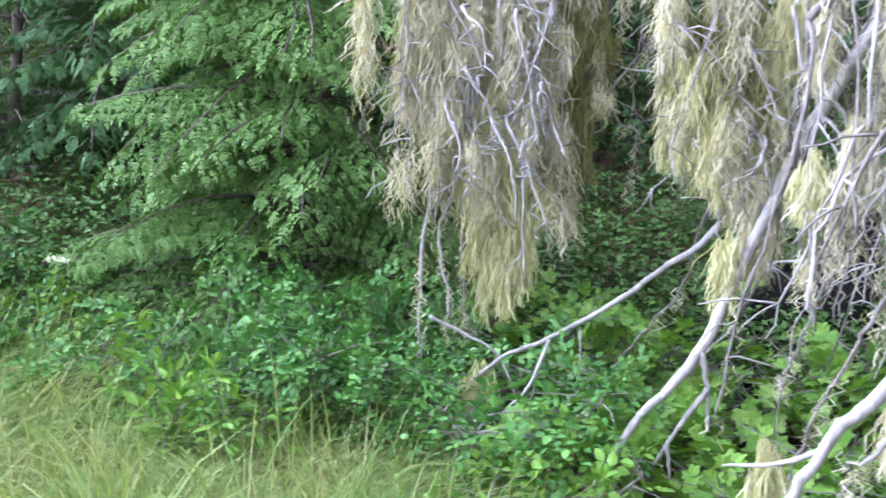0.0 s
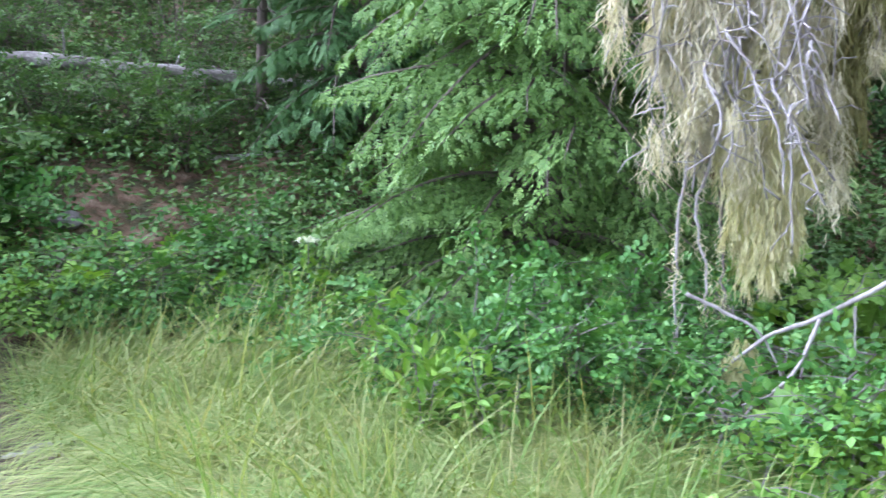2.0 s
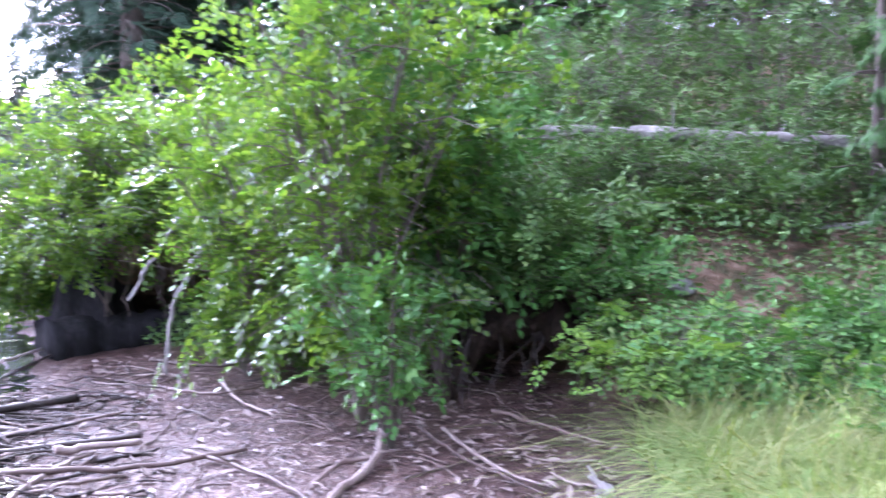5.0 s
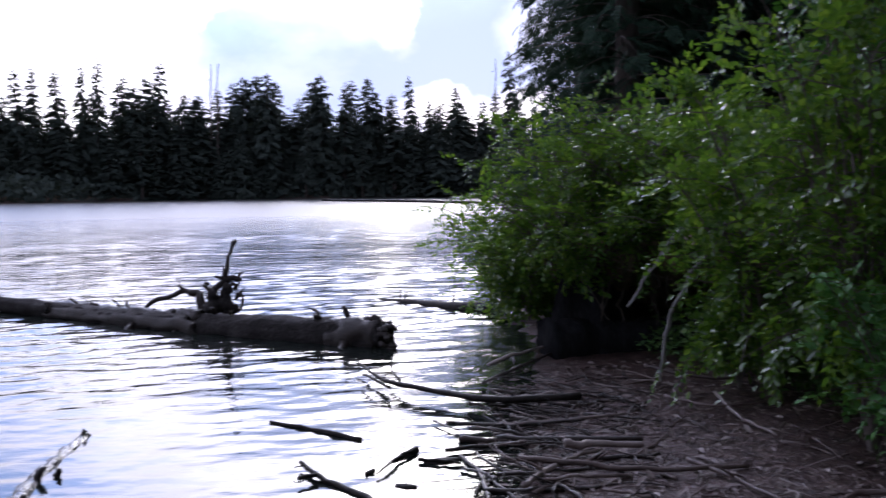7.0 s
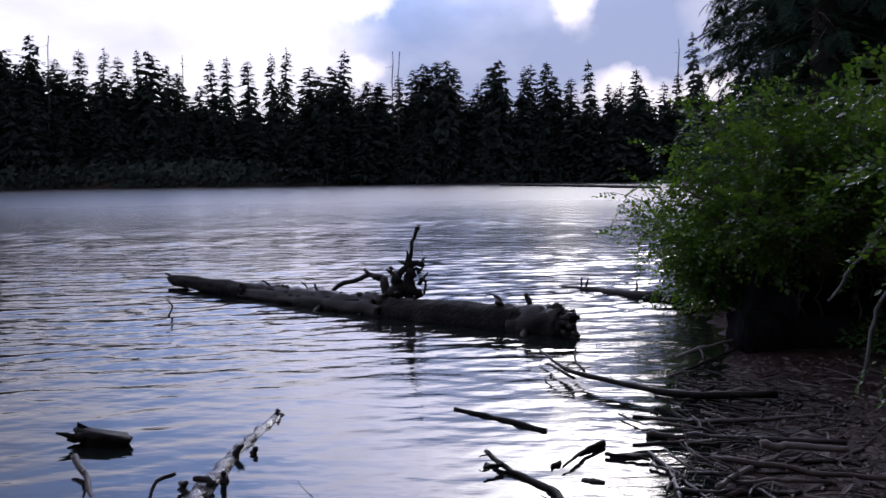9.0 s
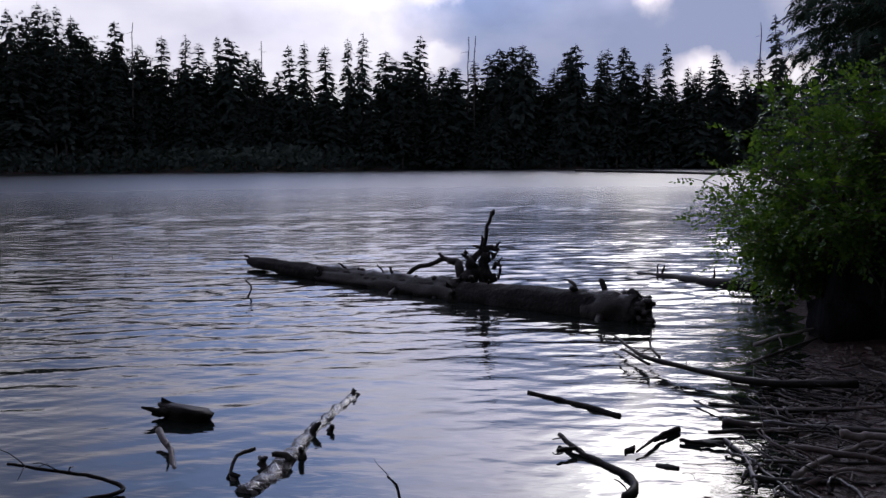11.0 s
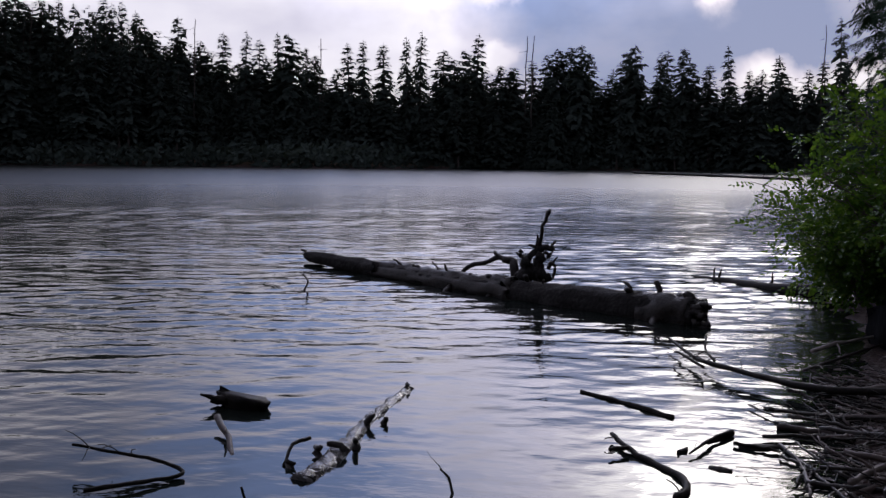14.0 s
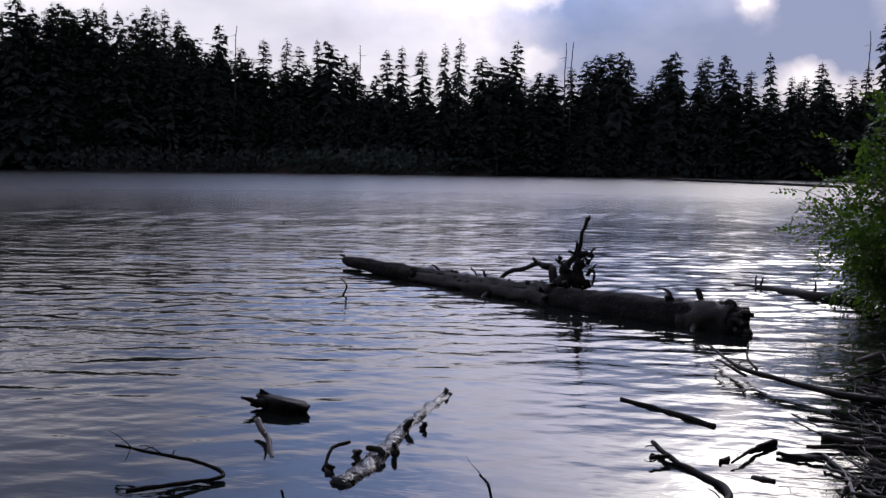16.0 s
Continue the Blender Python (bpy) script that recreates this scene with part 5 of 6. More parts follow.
        line = limb(g, [a + (0, 0.1, 0.03), a, (a + e) / 2 + rng.normal(0, 0.025, 3), e], 0.0075, 0.003, rng, 12, 0.003, 6)
        for _ in range(4):
            c = line[int(rng.integers(3, 11))]
            limb(g, [c, c + (rng.normal(0, 0.035), rng.normal(0, 0.02), -0.04), c + (rng.normal(0, 0.06), rng.normal(0, 0.03), -0.03 - 0.1 * rng.random())], 0.0042, 0.002, rng, 5, 0.003, 4)
        part("branchlet", g, DEADWOOD, bones[0 if k < 17 else 1], "bare bleached twig", smooth=True)
    tagged(part("olive_lichen", olive, SHADED_LICHEN, ob, "beard lichen with shade put into its darker colour"), kind="stuff")
    tagged(part("crusty_lichen", lich, LICHEN, ob, "grey-green tufted lichen"), kind="stuff")
    tagged(part("beard_lichen", beard, BEARD, ob, "pale yellow-green beard lichen"), kind="stuff")


lichen_tree()


# a near-black upright mass with a ragged top
def black_stump(base, r, h, seed):
    rng = np.random.default_rng(seed)
    g = Geo()
    n, rows = 18, 7
    v = []
    edge = 0.8 + 0.35 * rng.random(n)
    for i in range(rows):
        s = i / (rows - 1)
        for j in range(n):
            a = j * 2 * math.pi / n
            rr = r * (1.25 - 0.35 * s) * (1 + 0.12 * math.sin(3 * a + seed) + rng.normal(0, 0.03))
            v.append((math.cos(a) * rr, math.sin(a) * rr, h * s * (edge[j] if i == rows - 1 else 1) - 0.1))
    f = [(i * n + j, i * n + (j + 1) % n, (i + 1) * n + (j + 1) % n, (i + 1) * n + j) for i in range(rows - 1) for j in range(n)]
    f.append(tuple(range((rows - 1) * n, rows * n)))
    g.add(np.array(v) + base, f)
    solo("stump", g, BLACK_WOOD, tuple(base), "black stump-shaped mass among the green plants", "stump", "blackened stumps")


black_stump(on_ground(-4.9, 6.3), 0.17, 0.52, 1)
black_stump(on_ground(-8.0, 6.3), 0.16, 0.85, 2)

# ---------------------------------------------------------------- bushes by the water
shrub("alder_bush", on_ground(61.2, 6.5), 0.75, 2.6, 9500, 0.06, ALDER_LEAF, "broad leafy alder bush at the edge of the mud", 71, stems=24, stem_r=0.016, wood=BARK, group="alder bushes")
shrub("dogwood_bush", on_ground(56.8, 7.0), 0.72, 2.7, 8500, 0.065, ROSE_LEAF, "tall blue-green leafy bush shading the mud", 77, stems=16, stem_r=0.016, wood=BARK, low=0.28)
shrub("alder_bush", on_ground(65.5, 7.8), 0.85, 2.1, 11000, 0.06, ALDER_LEAF, "tall leafy alder bush behind the mud", 72, stems=18, stem_r=0.016, wood=BARK, group="alder bushes")
shrub("alder_bush", at(70.5, 10.6, 0.95), 1.3, 1.45, 14000, 0.055, ALDER_LEAF, "leafy alder bush above the undercut bank", 73, stems=20, stem_r=0.018, wood=BARK, group="alder bushes", low=-0.25)
shrub("alder_bush", at(73.8, 10.9, 0.55), 0.85, 1.7, 12000, 0.055, ALDER_LEAF, "leafy alder bush leaning over the water", 78, stems=20, stem_r=0.018, wood=BARK, group="alder bushes", lean=tuple(0.12 * (at(170, 1.0)[:2])), low=0.1)
shrub("alder_bush", on_ground(78.6, 13.2), 0.75, 1.3, 7000, 0.055, ALDER_LEAF, "low leafy alder bush hanging over the lake edge", 74, stems=16, stem_r=0.014, wood=BARK, group="alder bushes", lean=tuple(0.15 * (at(170, 1.0)[:2])))
shrub("willow_spray", on_ground(59.6, 5.8), 0.45, 1.1, 1200, 0.055, ROSE_LEAF, "grey-green leafy branch drooping to the mud", 75, stems=8, group="drooping sprays", wood=BARK)
shrub("alder_bush", at(75.2, 10.0, 0.72), 0.85, 0.8, 6500, 0.055, ALDER_LEAF, "leafy alder branches drooping over the old stump", 84, stems=12, stem_r=0.012, wood=BARK, group="alder bushes", low=-0.15)
shrub("alder_bush", at(77.4, 10.9, 0.3), 0.65, 0.9, 6000, 0.055, ALDER_LEAF, "leafy alder branches drooping to the lake edge", 85, stems=12, stem_r=0.012, wood=BARK, group="alder bushes", low=0.05)
shrub("alder_bush", at(78.0, 10.7, 0.3), 0.5, 0.6, 3500, 0.055, ALDER_LEAF, "leafy alder branches hanging beside the hollow", 86, stems=12, stem_r=0.012, wood=BARK, group="alder bushes", low=-0.15)
shrub("alder_bush", at(76.8, 10.8, 1.15), 0.42, 0.6, 900, 0.055, ALDER_LEAF, "leafy alder bough reaching out over the lake", 88, stems=7, stem_r=0.01, wood=BARK, group="alder bushes", lean=tuple(0.75 * at(172, 1.0)[:2]), low=0.1)
shrub("willow_spray", at(67.3, 8.1, 0.14), 0.32, 0.5, 420, 0.06, ALDER_LEAF, "leafy alder twig drooping to the mud", 79, stems=6, group="drooping sprays")
shrub("dogwood_bush", at(52.0, 7.1, 0.72), 0.6, 0.8, 6500, 0.05, UNDER_LEAF, "blue-green leafy bush arching over a dark hollow", 76, stems=14, wood=BARK, low=-0.3)
shrub("dogwood_bush", at(48.8, 6.9, 0.52), 0.42, 0.6, 3200, 0.05, ROSE_LEAF, "blue-green leafy bush beside a dark hollow", 87, stems=10, wood=BARK, low=-0.2)


def root_plate():
    """The old stump and the undercut bank below the bushes."""
    rng = np.random.default_rng(19)
    ob = thing("undercut_bank", tuple(at(72, 10.2, 0)), "dark undercut bank of earth and roots below the bushes", "bank", kind="structure")
    g = Geo()
    n = 30
    prof = [(9.9, 1.05), (9.75, 0.92), (9.85, 0.78), (10.6, 0.62), (11.0, 0.3), (10.9, -0.2)]
    v = [at(64.5 + 13.2 * j / (n - 1), d + 0.12 * math.sin(j * 1.3) + rng.normal(0, 0.06) + 0.9 * max(0, (j - 22) / 8), z + 0.1 * math.sin(j * 0.9) * (z > 0.5) + rng.normal(0, 0.03)) for d, z in prof for j in range(n)]
    v += [at(64.5 + 13.2 * j / (n - 1), 12.8, 1.0) for j in range(n)]
    f = [(i * n + j, i * n + j + 1, (i + 1) * n + j + 1, (i + 1) * n + j) for i in range(len(prof) - 1) for j in range(n - 1)]
    k = len(prof) * n
    f += [(k + j, k + j + 1, j + 1, j) for j in range(n - 1)]
    g.add(v, f)
    part("earth_face", g, bpy.data.materials["earth"], ob, smooth=True)
    for k in range(16):
        az = 65 + 11 * rng.random()
        a, b = at(az, 9.95, 0.85 + 0.1 * rng.random()), at(az + rng.normal(0, 1), 9.8, 0.3 + 0.4 * rng.random())
        r = Geo()
        limb(r, [a, (a + b) / 2 + rng.normal(0, 0.06, 3), b], 0.014, 0.004, rng, 8, 0.01, 5)
        part("root", r, BARK, ob)
    # the stump: flared, fluted and split
    base = at(75.0, 10.4, -0.15)
    g = Geo()
    rows, n = 14, 40
    v = []
    top = 0.55 + 0.45 * rng.random(n)
    for i in range(rows):
        s = i / (rows - 1)
        for j in range(n):
            a = j * 2 * math.pi / n
            rr = 0.30 * (1 + 0.7 * (1 - s) ** 3) * (1 + (0.10 + 0.12 * (1 - s)) * math.sin(5 * a + 1) + 0.05 * math.sin(13 * a + 3 * s) + rng.normal(0, 0.02))
            v.append(base + (math.cos(a) * rr, math.sin(a) * rr, s * 1.45 * (top[j] if i == rows - 1 else 0.9)))
    f = [(i * n + j, i * n + (j + 1) % n, (i + 1) * n + (j + 1) % n, (i + 1) * n + j) for i in range(rows - 1) for j in range(n)]
    f.append(tuple(range((rows - 1) * n, rows * n)))
    g.add(v, f)
    solo("old_stump", g, SHADED_WOOD, tuple(base), "tall weathered flared stump below the bushes, shade in its dark grey", "stump")


root_plate()


def overhang():
    """An earth and root lip added over the hollow; shade darkens its colour."""
    rng = np.random.default_rng(20)
    ob = thing("earth_overhang", tuple(at(51.5, 7.0, 0.3)), "added overhanging lip of earth and roots, dark as in shade", "bank", kind="structure")
    n = 26
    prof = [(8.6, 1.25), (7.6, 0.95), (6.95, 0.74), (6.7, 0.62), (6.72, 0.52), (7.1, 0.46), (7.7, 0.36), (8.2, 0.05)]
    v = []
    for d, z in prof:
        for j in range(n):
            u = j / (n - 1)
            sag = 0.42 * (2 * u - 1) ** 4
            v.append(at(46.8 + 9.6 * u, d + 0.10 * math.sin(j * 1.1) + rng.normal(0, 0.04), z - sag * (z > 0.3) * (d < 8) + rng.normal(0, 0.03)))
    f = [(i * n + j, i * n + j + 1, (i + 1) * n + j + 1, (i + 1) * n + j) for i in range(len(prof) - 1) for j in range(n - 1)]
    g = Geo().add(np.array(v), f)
    part("earth_face", g, SHADED_EARTH, ob, smooth=True)
    for k in range(18):
        az = 47.5 + 8.2 * rng.random()
        a, b = at(az, 6.8, 0.6), at(az + rng.normal(0, 1.5), 6.45 + 0.3 * rng.random(), 0.12 + 0.25 * rng.random())
        r = Geo()
        limb(r, [a, (a + b) / 2 + rng.normal(0, 0.05, 3), b], 0.012, 0.004, rng, 8, 0.008, 5)
        part("root", r, DARKWOOD, ob)


overhang()
fallen_log("hollow_log", [tuple(at(77.2, 9.9, 0.10)), tuple(at(74, 10.15, 0.12)), tuple(at(69.5, 10.2, 0.14)), tuple(at(66, 10.3, 0.2))], 0.24, 0.2, SHADED_WOOD, "thick log in the hollow under the bank, shade in its dark grey", 83, 2, wob=0.08, stub_len=0.1)

# ---------------------------------------------------------------- wood on the mud and in the water
def stick(points, r0, r1, seed, label, mat=DRIFT, group="driftwood sticks", name="stick", twigs=0, wob=0.3, n=6):
    rng = np.random.default_rng(seed)
    g = Geo()
    line = limb(g, points, r0, r1, rng, 4 * len(points), r0 * wob, n)
    for _ in range(twigs):
        i = int(rng.integers(1, len(line) - 1))
        e = line[i] + rng.normal(0, 1, 3) * (0.12, 0.12, 0.04) + (0, 0, 0.03)
        limb(g, [line[i], (line[i] + e) / 2 + (0, 0, 0.01), e], r0 * 0.45, r0 * 0.2, rng, 4, 0.004, 4)
    return solo(name, g, mat, tuple(line[0]), label, "stick", group)


GROUNDED = "grey driftwood stick lying on the mud"
for k, (pts, r) in enumerate((([(-7.69, 1.10, 0.08), (-7.53, 1.43, 0.08), (-7.66, 1.76, 0.08)], 0.035), ([(-6.07, 1.45, 0.12), (-6.04, 1.64, 0.12), (-5.95, 1.89, 0.12)], 0.045),
                              ([(-5.45, 1.08, 0.08), (-5.86, 1.39, 0.08), (-6.07, 1.66, 0.08)], 0.03), ([(-5.89, 1.14, 0.10), (-5.69, 1.52, 0.10), (-5.53, 1.92, 0.10), (-5.54, 2.33, 0.10)], 0.03),
                              ([(-5.71, 2.05, 0.10), (-5.23, 2.18, 0.10), (-4.80, 2.23, 0.10), (-4.55, 2.23, 0.10)], 0.022), ([(-7.40, 2.91, 0.10), (-6.62, 2.76, 0.10), (-6.14, 2.77, 0.10)], 0.022),
                              ([(-8.94, 1.52, 0.08), (-9.64, 2.05, 0.08), (-10.17, 2.50, 0.08)], 0.03), ([(-8.39, 2.72, 0.12), (-7.88, 3.01, 0.12), (-7.83, 3.47, 0.14), (-8.40, 4.27, 0.2)], 0.025),
                              ([(-7.34, 2.51, 0.10), (-6.97, 2.70, 0.10), (-6.93, 3.07, 0.12)], 0.02), ([(-5.19, 3.01, 0.18), (-4.76, 2.68, 0.14), (-4.53, 2.37, 0.12), (-4.35, 2.13, 0.10)], 0.045),
                              ([(-4.86, 2.74, 0.14), (-4.87, 2.55, 0.14), (-4.66, 2.29, 0.12)], 0.025), ([(-5.03, 3.63, 0.22), (-4.64, 3.64, 0.22), (-4.10, 3.64, 0.22)], 0.02),
                              ([(-5.01, 3.27, 0.18), (-4.34, 3.11, 0.16), (-3.92, 3.11, 0.16)], 0.018), ([(-5.11, 3.18, 0.18), (-4.53, 3.07, 0.16), (-3.84, 3.03, 0.16)], 0.018))):
    stick([(x, y, max(z, float(ground_height(x, y)) + r * 0.6)) for x, y, z in pts], r * 0.62, r * 0.38, 500 + k, GROUNDED if k < 9 else "knotted brown root running over the mud", twigs=2)


def littered_sticks():
    rng = np.random.default_rng(23)
    for k in range(300):
        edge = k < 215
        az = rng.uniform(72, 86) if edge else rng.uniform(50, 74)
        d = rng.uniform(4.6, 8.8) if edge else rng.uniform(4.4, 8.5)
        if edge:
            d = 5.0 + 3.6 * rng.random() + (80 - az) * 0.03
            az = min(az, float(np.interp(d, [4.8, 5.6, 6.2, 7, 7.8, 9], [82.6, 81.8, 81.6, 81.0, 80.4, 79.4])) - 0.7 - abs(rng.normal(0, 2.4)))
        ln = 0.12 + 0.5 * rng.random() ** 2
        a = radians(az) + math.pi / 2 + (rng.normal(1.2, 0.75) if edge else rng.normal(0.6, 0.8))
        p = at(az, d)
        o = np.array((math.cos(a), math.sin(a), 0)) * ln / 2
        r = 0.004 + 0.011 * rng.random() ** 2
        lift = 0.05 * rng.random() if edge else 0.01
        pts = []
        for s in (-1, 0.1, 1):
            q = p + o * s + rng.normal(0, 0.03, 3) * (1, 1, 0)
            q[2] = max(float(ground_height(q[0], q[1])), 0.0) + r * 0.7 + lift * (s > 0)
            pts.append(q)
        stick(pts, r, r * 0.6, 600 + k, "thin driftwood stick in the debris at the water's edge" if edge else "thin dry stick on the mud", DARKWOOD if edge and k % 3 else DRIFT, "washed-up sticks" if edge else "sticks on the mud", twigs=1)


littered_sticks()


def debris():
    """Bark chips, needles and leaf scraps over the mud."""
    rng = np.random.default_rng(24)
    g = Geo()
    m = 5200
    az, d = rng.uniform(48, 86, m), rng.uniform(3.6, 9.5, m)
    a = np.radians(az)
    p = np.stack([-np.sin(a) * d, np.cos(a) * d, 0 * d], -1)
    p[:, 2] = ground_height(p[:, 0], p[:, 1])
    p = p[(p[:, 2] > -0.03)]
    p[:, 2] = np.maximum(p[:, 2], 0) + 0.008
    m = len(p)
    y = rng.normal(0, 1, (m, 3)) * (1, 1, 0.25)
    scatter(g, NARROW, p, frames_of(y, np.array((0, 0, 1.0)) + rng.normal(0, 0.3, (m, 3))), 0.03 + 0.07 * rng.random(m) ** 2)
    solo("bark_litter", g, DRIFT, (0, 0, 0), "brown bark chips and scraps strewn over the mud", "litter", kind="stuff", smooth=False)


debris()

# whitish bent branches hanging before the hollow
for k, (pts, r) in enumerate((([(-7.6, 3.2, 1.5), (-7.77, 2.91, 1.01), (-7.80, 2.84, 0.83), (-7.85, 2.71, 0.53), (-7.86, 2.67, 0.10)], 0.021), ([(-7.8, 2.8, 1.3), (-7.89, 2.57, 0.93), (-7.91, 2.51, 0.81), (-7.94, 2.42, 0.67)], 0.015))):
    stick(pts, r, r * 0.7, 800 + k, "bent pale dead branch hanging from the bush to the mud", DEADWOOD, "pale hanging branches", "hanging_branch", n=7)

# broken pale snag beside the grass
def broken_snag():
    rng = np.random.default_rng(33)
    ob = thing("broken_snag", (-3.45, 3.0, 0.05), "broken pale snag with a splintered reddish end", "snag")
    g = Geo()
    line = crooked([(-3.43, 3.04, -0.05), (-3.45, 3.05, 0.1), (-3.47, 3.06, 0.22), (-3.45, 3.03, 0.29)], 14, 0.004, rng)
    v, f = tube(line, np.interp(np.linspace(0, 1, 14), [0, 0.3, 0.75, 1], [0.055, 0.036, 0.036, 0.03]), 12)
    v = v + rng.normal(0, 0.004, v.shape)
    v[-12:, 2] += rng.normal(0, 0.02, 12)
    g.add(v, f)
    for e in ((-3.53, 3.02, 0.36), (-3.51, 3.0, 0.33)):
        limb(g, [(-3.46, 3.05, 0.25), (-3.49, 3.03, 0.3), e], 0.018, 0.006, rng, 6, 0.003, 6)
    part("stub", g, DEADWOOD, ob, "bleached broken stub", smooth=True)
    g = Geo()
    limb(g, [(-3.44, 3.02, 0.05), (-3.37, 3.12, 0.12), (-3.27, 3.24, 0.17), (-3.2, 3.33, 0.2)], 0.036, 0.022, rng, 14, 0.004, 9)
    part("arm", g, DEADWOOD, ob, smooth=True)
    # split end: flat splinters fanned to a point
    for k in range(7):
        w = (k - 3) * 0.022
        a = np.array((-3.32 + w * 0.6, 2.9 + w, 0.10 + 0.012 * (3 - abs(k - 3))))
        t = np.array((-3.72 + 0.03 * abs(k - 3), 2.96 + w * 0.5, 0.17 - 0.015 * abs(k - 3)))
        g = Geo()
        line = crooked([a, (a + t) / 2 + (0, 0, 0.01), t], 8, 0.003, rng)
        g.add(*tube(line, np.linspace(0.026, 0.006, 8), 6))
        part("splinter", g, ROTWOOD if k % 3 else DEADWOOD, ob, smooth=True)
    g = Geo()
    limb(g, [(-3.36, 2.9, 0.07), (-3.2, 2.86, 0.06), (-2.95, 2.82, 0.04)], 0.06, 0.05, rng, 10, 0.006, 10)
    part("trunk", g, DEADWOOD, ob, smooth=True)


broken_snag()


def big_log():
    """The half-sunken trunk in the lake, with its stubs and the upright root."""
    rng = np.random.default_rng(26)
    pts = [(-15.2, -4.75, 0.11), (-14.4, -3.9, 0.09), (-13.5, -2.85, 0.06), (-12.5, -1.75, 0.04), (-11.8, -0.8, 0.035), (-11.15, 0.05, 0.05), (-10.65, 0.77, 0.05)]
    ob = thing("floating_log", pts[-1], "big dark weathered log half sunk in the lake", "log")
    steps, n = 90, 22
    line = crooked(pts, steps, 0, rng)
    u = np.linspace(0, 1, steps)
    r = np.interp(u, [0, 0.04, 0.12, 0.3, 0.6, 0.9, 1.0], [0.045, 0.085, 0.095, 0.125, 0.17, 0.21, 0.19])

    def shell(lo, hi, grow, rough, ragged):
        """A stretch of the trunk's skin, uneven, with torn ends."""
        i0, i1 = int(lo * (steps - 1)), int(hi * (steps - 1)) + 1
        v, f = tube(line[i0:i1], r[i0:i1] * grow, n)
        v = v.reshape(i1 - i0, n, 3)
        k = np.array([[noise.noise(Vector((i * 0.16, j * 0.9, grow))) + 0.6 * noise.noise(Vector((i * 0.6, j * 1.7, 5))) for j in range(n)] for i in range(i0, i1)])
        v = line[i0:i1, None] + (v - line[i0:i1, None]) * (1 + rough * k + 0.12 * rough * rng.normal(0, 1, k.shape))[..., None]
        axis = line[i1 - 1] - line[i0]
        axis = axis / np.linalg.norm(axis)
        for row, sign in ((0, 1), (-1, -1)):
            v[row] += axis * (sign * ragged * rng.random(n))[:, None]
        return Geo().add(v.reshape(-1, 3), f)

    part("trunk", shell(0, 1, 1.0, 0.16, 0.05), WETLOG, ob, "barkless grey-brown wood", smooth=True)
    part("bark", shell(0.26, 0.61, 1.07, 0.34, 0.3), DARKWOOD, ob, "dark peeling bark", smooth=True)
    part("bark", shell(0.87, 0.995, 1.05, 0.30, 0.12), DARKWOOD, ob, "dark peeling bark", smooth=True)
    for s, h, rr in ((0.015, 0.05, 0.03), (0.13, 0.02, 0.05), (0.33, 0.10, 0.02), (0.36, 0.06, 0.03), (0.42, 0.14, 0.014), (0.445, 0.13, 0.022), (0.38, 0.05, 0.05), (0.5, 0.06, 0.04), (0.55, 0.05, 0.05), (0.62, 0.12, 0.035),
                     (0.655, 0.08, 0.02), (0.845, 0.13, 0.028), (0.85, 0.06, 0.05), (0.90, 0.17, 0.04), (0.975, 0.10, 0.06), (0.955, 0.05, 0.07)):
        i = int(s * (steps - 1))
        b = line[i] + (0, 0, r[i] * 0.75)
        g = Geo()
        limb(g, [b - (0, 0, 0.05), b + (0.02, 0.0, h * 0.5), b + (rng.normal(0, 0.04), rng.normal(-0.05, 0.03), h)], rr, rr * 0.6, rng, 6, 0.006, 7)
        part("branch_stub", g, DARKWOOD, ob, smooth=True)
    # broken stubs under water, on the near side
    for s, out, rr in ((0.47, 0.2, 0.05), (0.92, 0.22, 0.06), (0.56, 0.16, 0.04)):
        i = int(s * (steps - 1))
        g = Geo()
        b = line[i] + (r[i] * 0.6, -r[i] * 0.4, -0.02)
        limb(g, [b, b + (out * 0.5, -out * 0.2, -0.03), b + (out, -out * 0.4, -0.10)], rr, rr * 0.5, rng, 6, 0.008, 7)
        part("branch_stub", g, DARKWOOD, ob, smooth=True)
    for k in range(13):
        a = k * 0.49 + rng.normal(0, 0.15)
        b = line[-1] + np.array((0.0, -0.08, 0.0)) + (math.cos(a) * 0.13, 0, math.sin(a) * 0.13)
        g = Geo()
        limb(g, [b, b + (math.cos(a) * 0.03, 0.06, math.sin(a) * 0.03), b + (math.cos(a) * 0.05 + 0.02, 0.09 + 0.10 * rng.random(), math.sin(a) * 0.05)], 0.055, 0.022, rng, 7, 0.018, 6)
        part("splinter", g, DARKWOOD, ob, smooth=True)
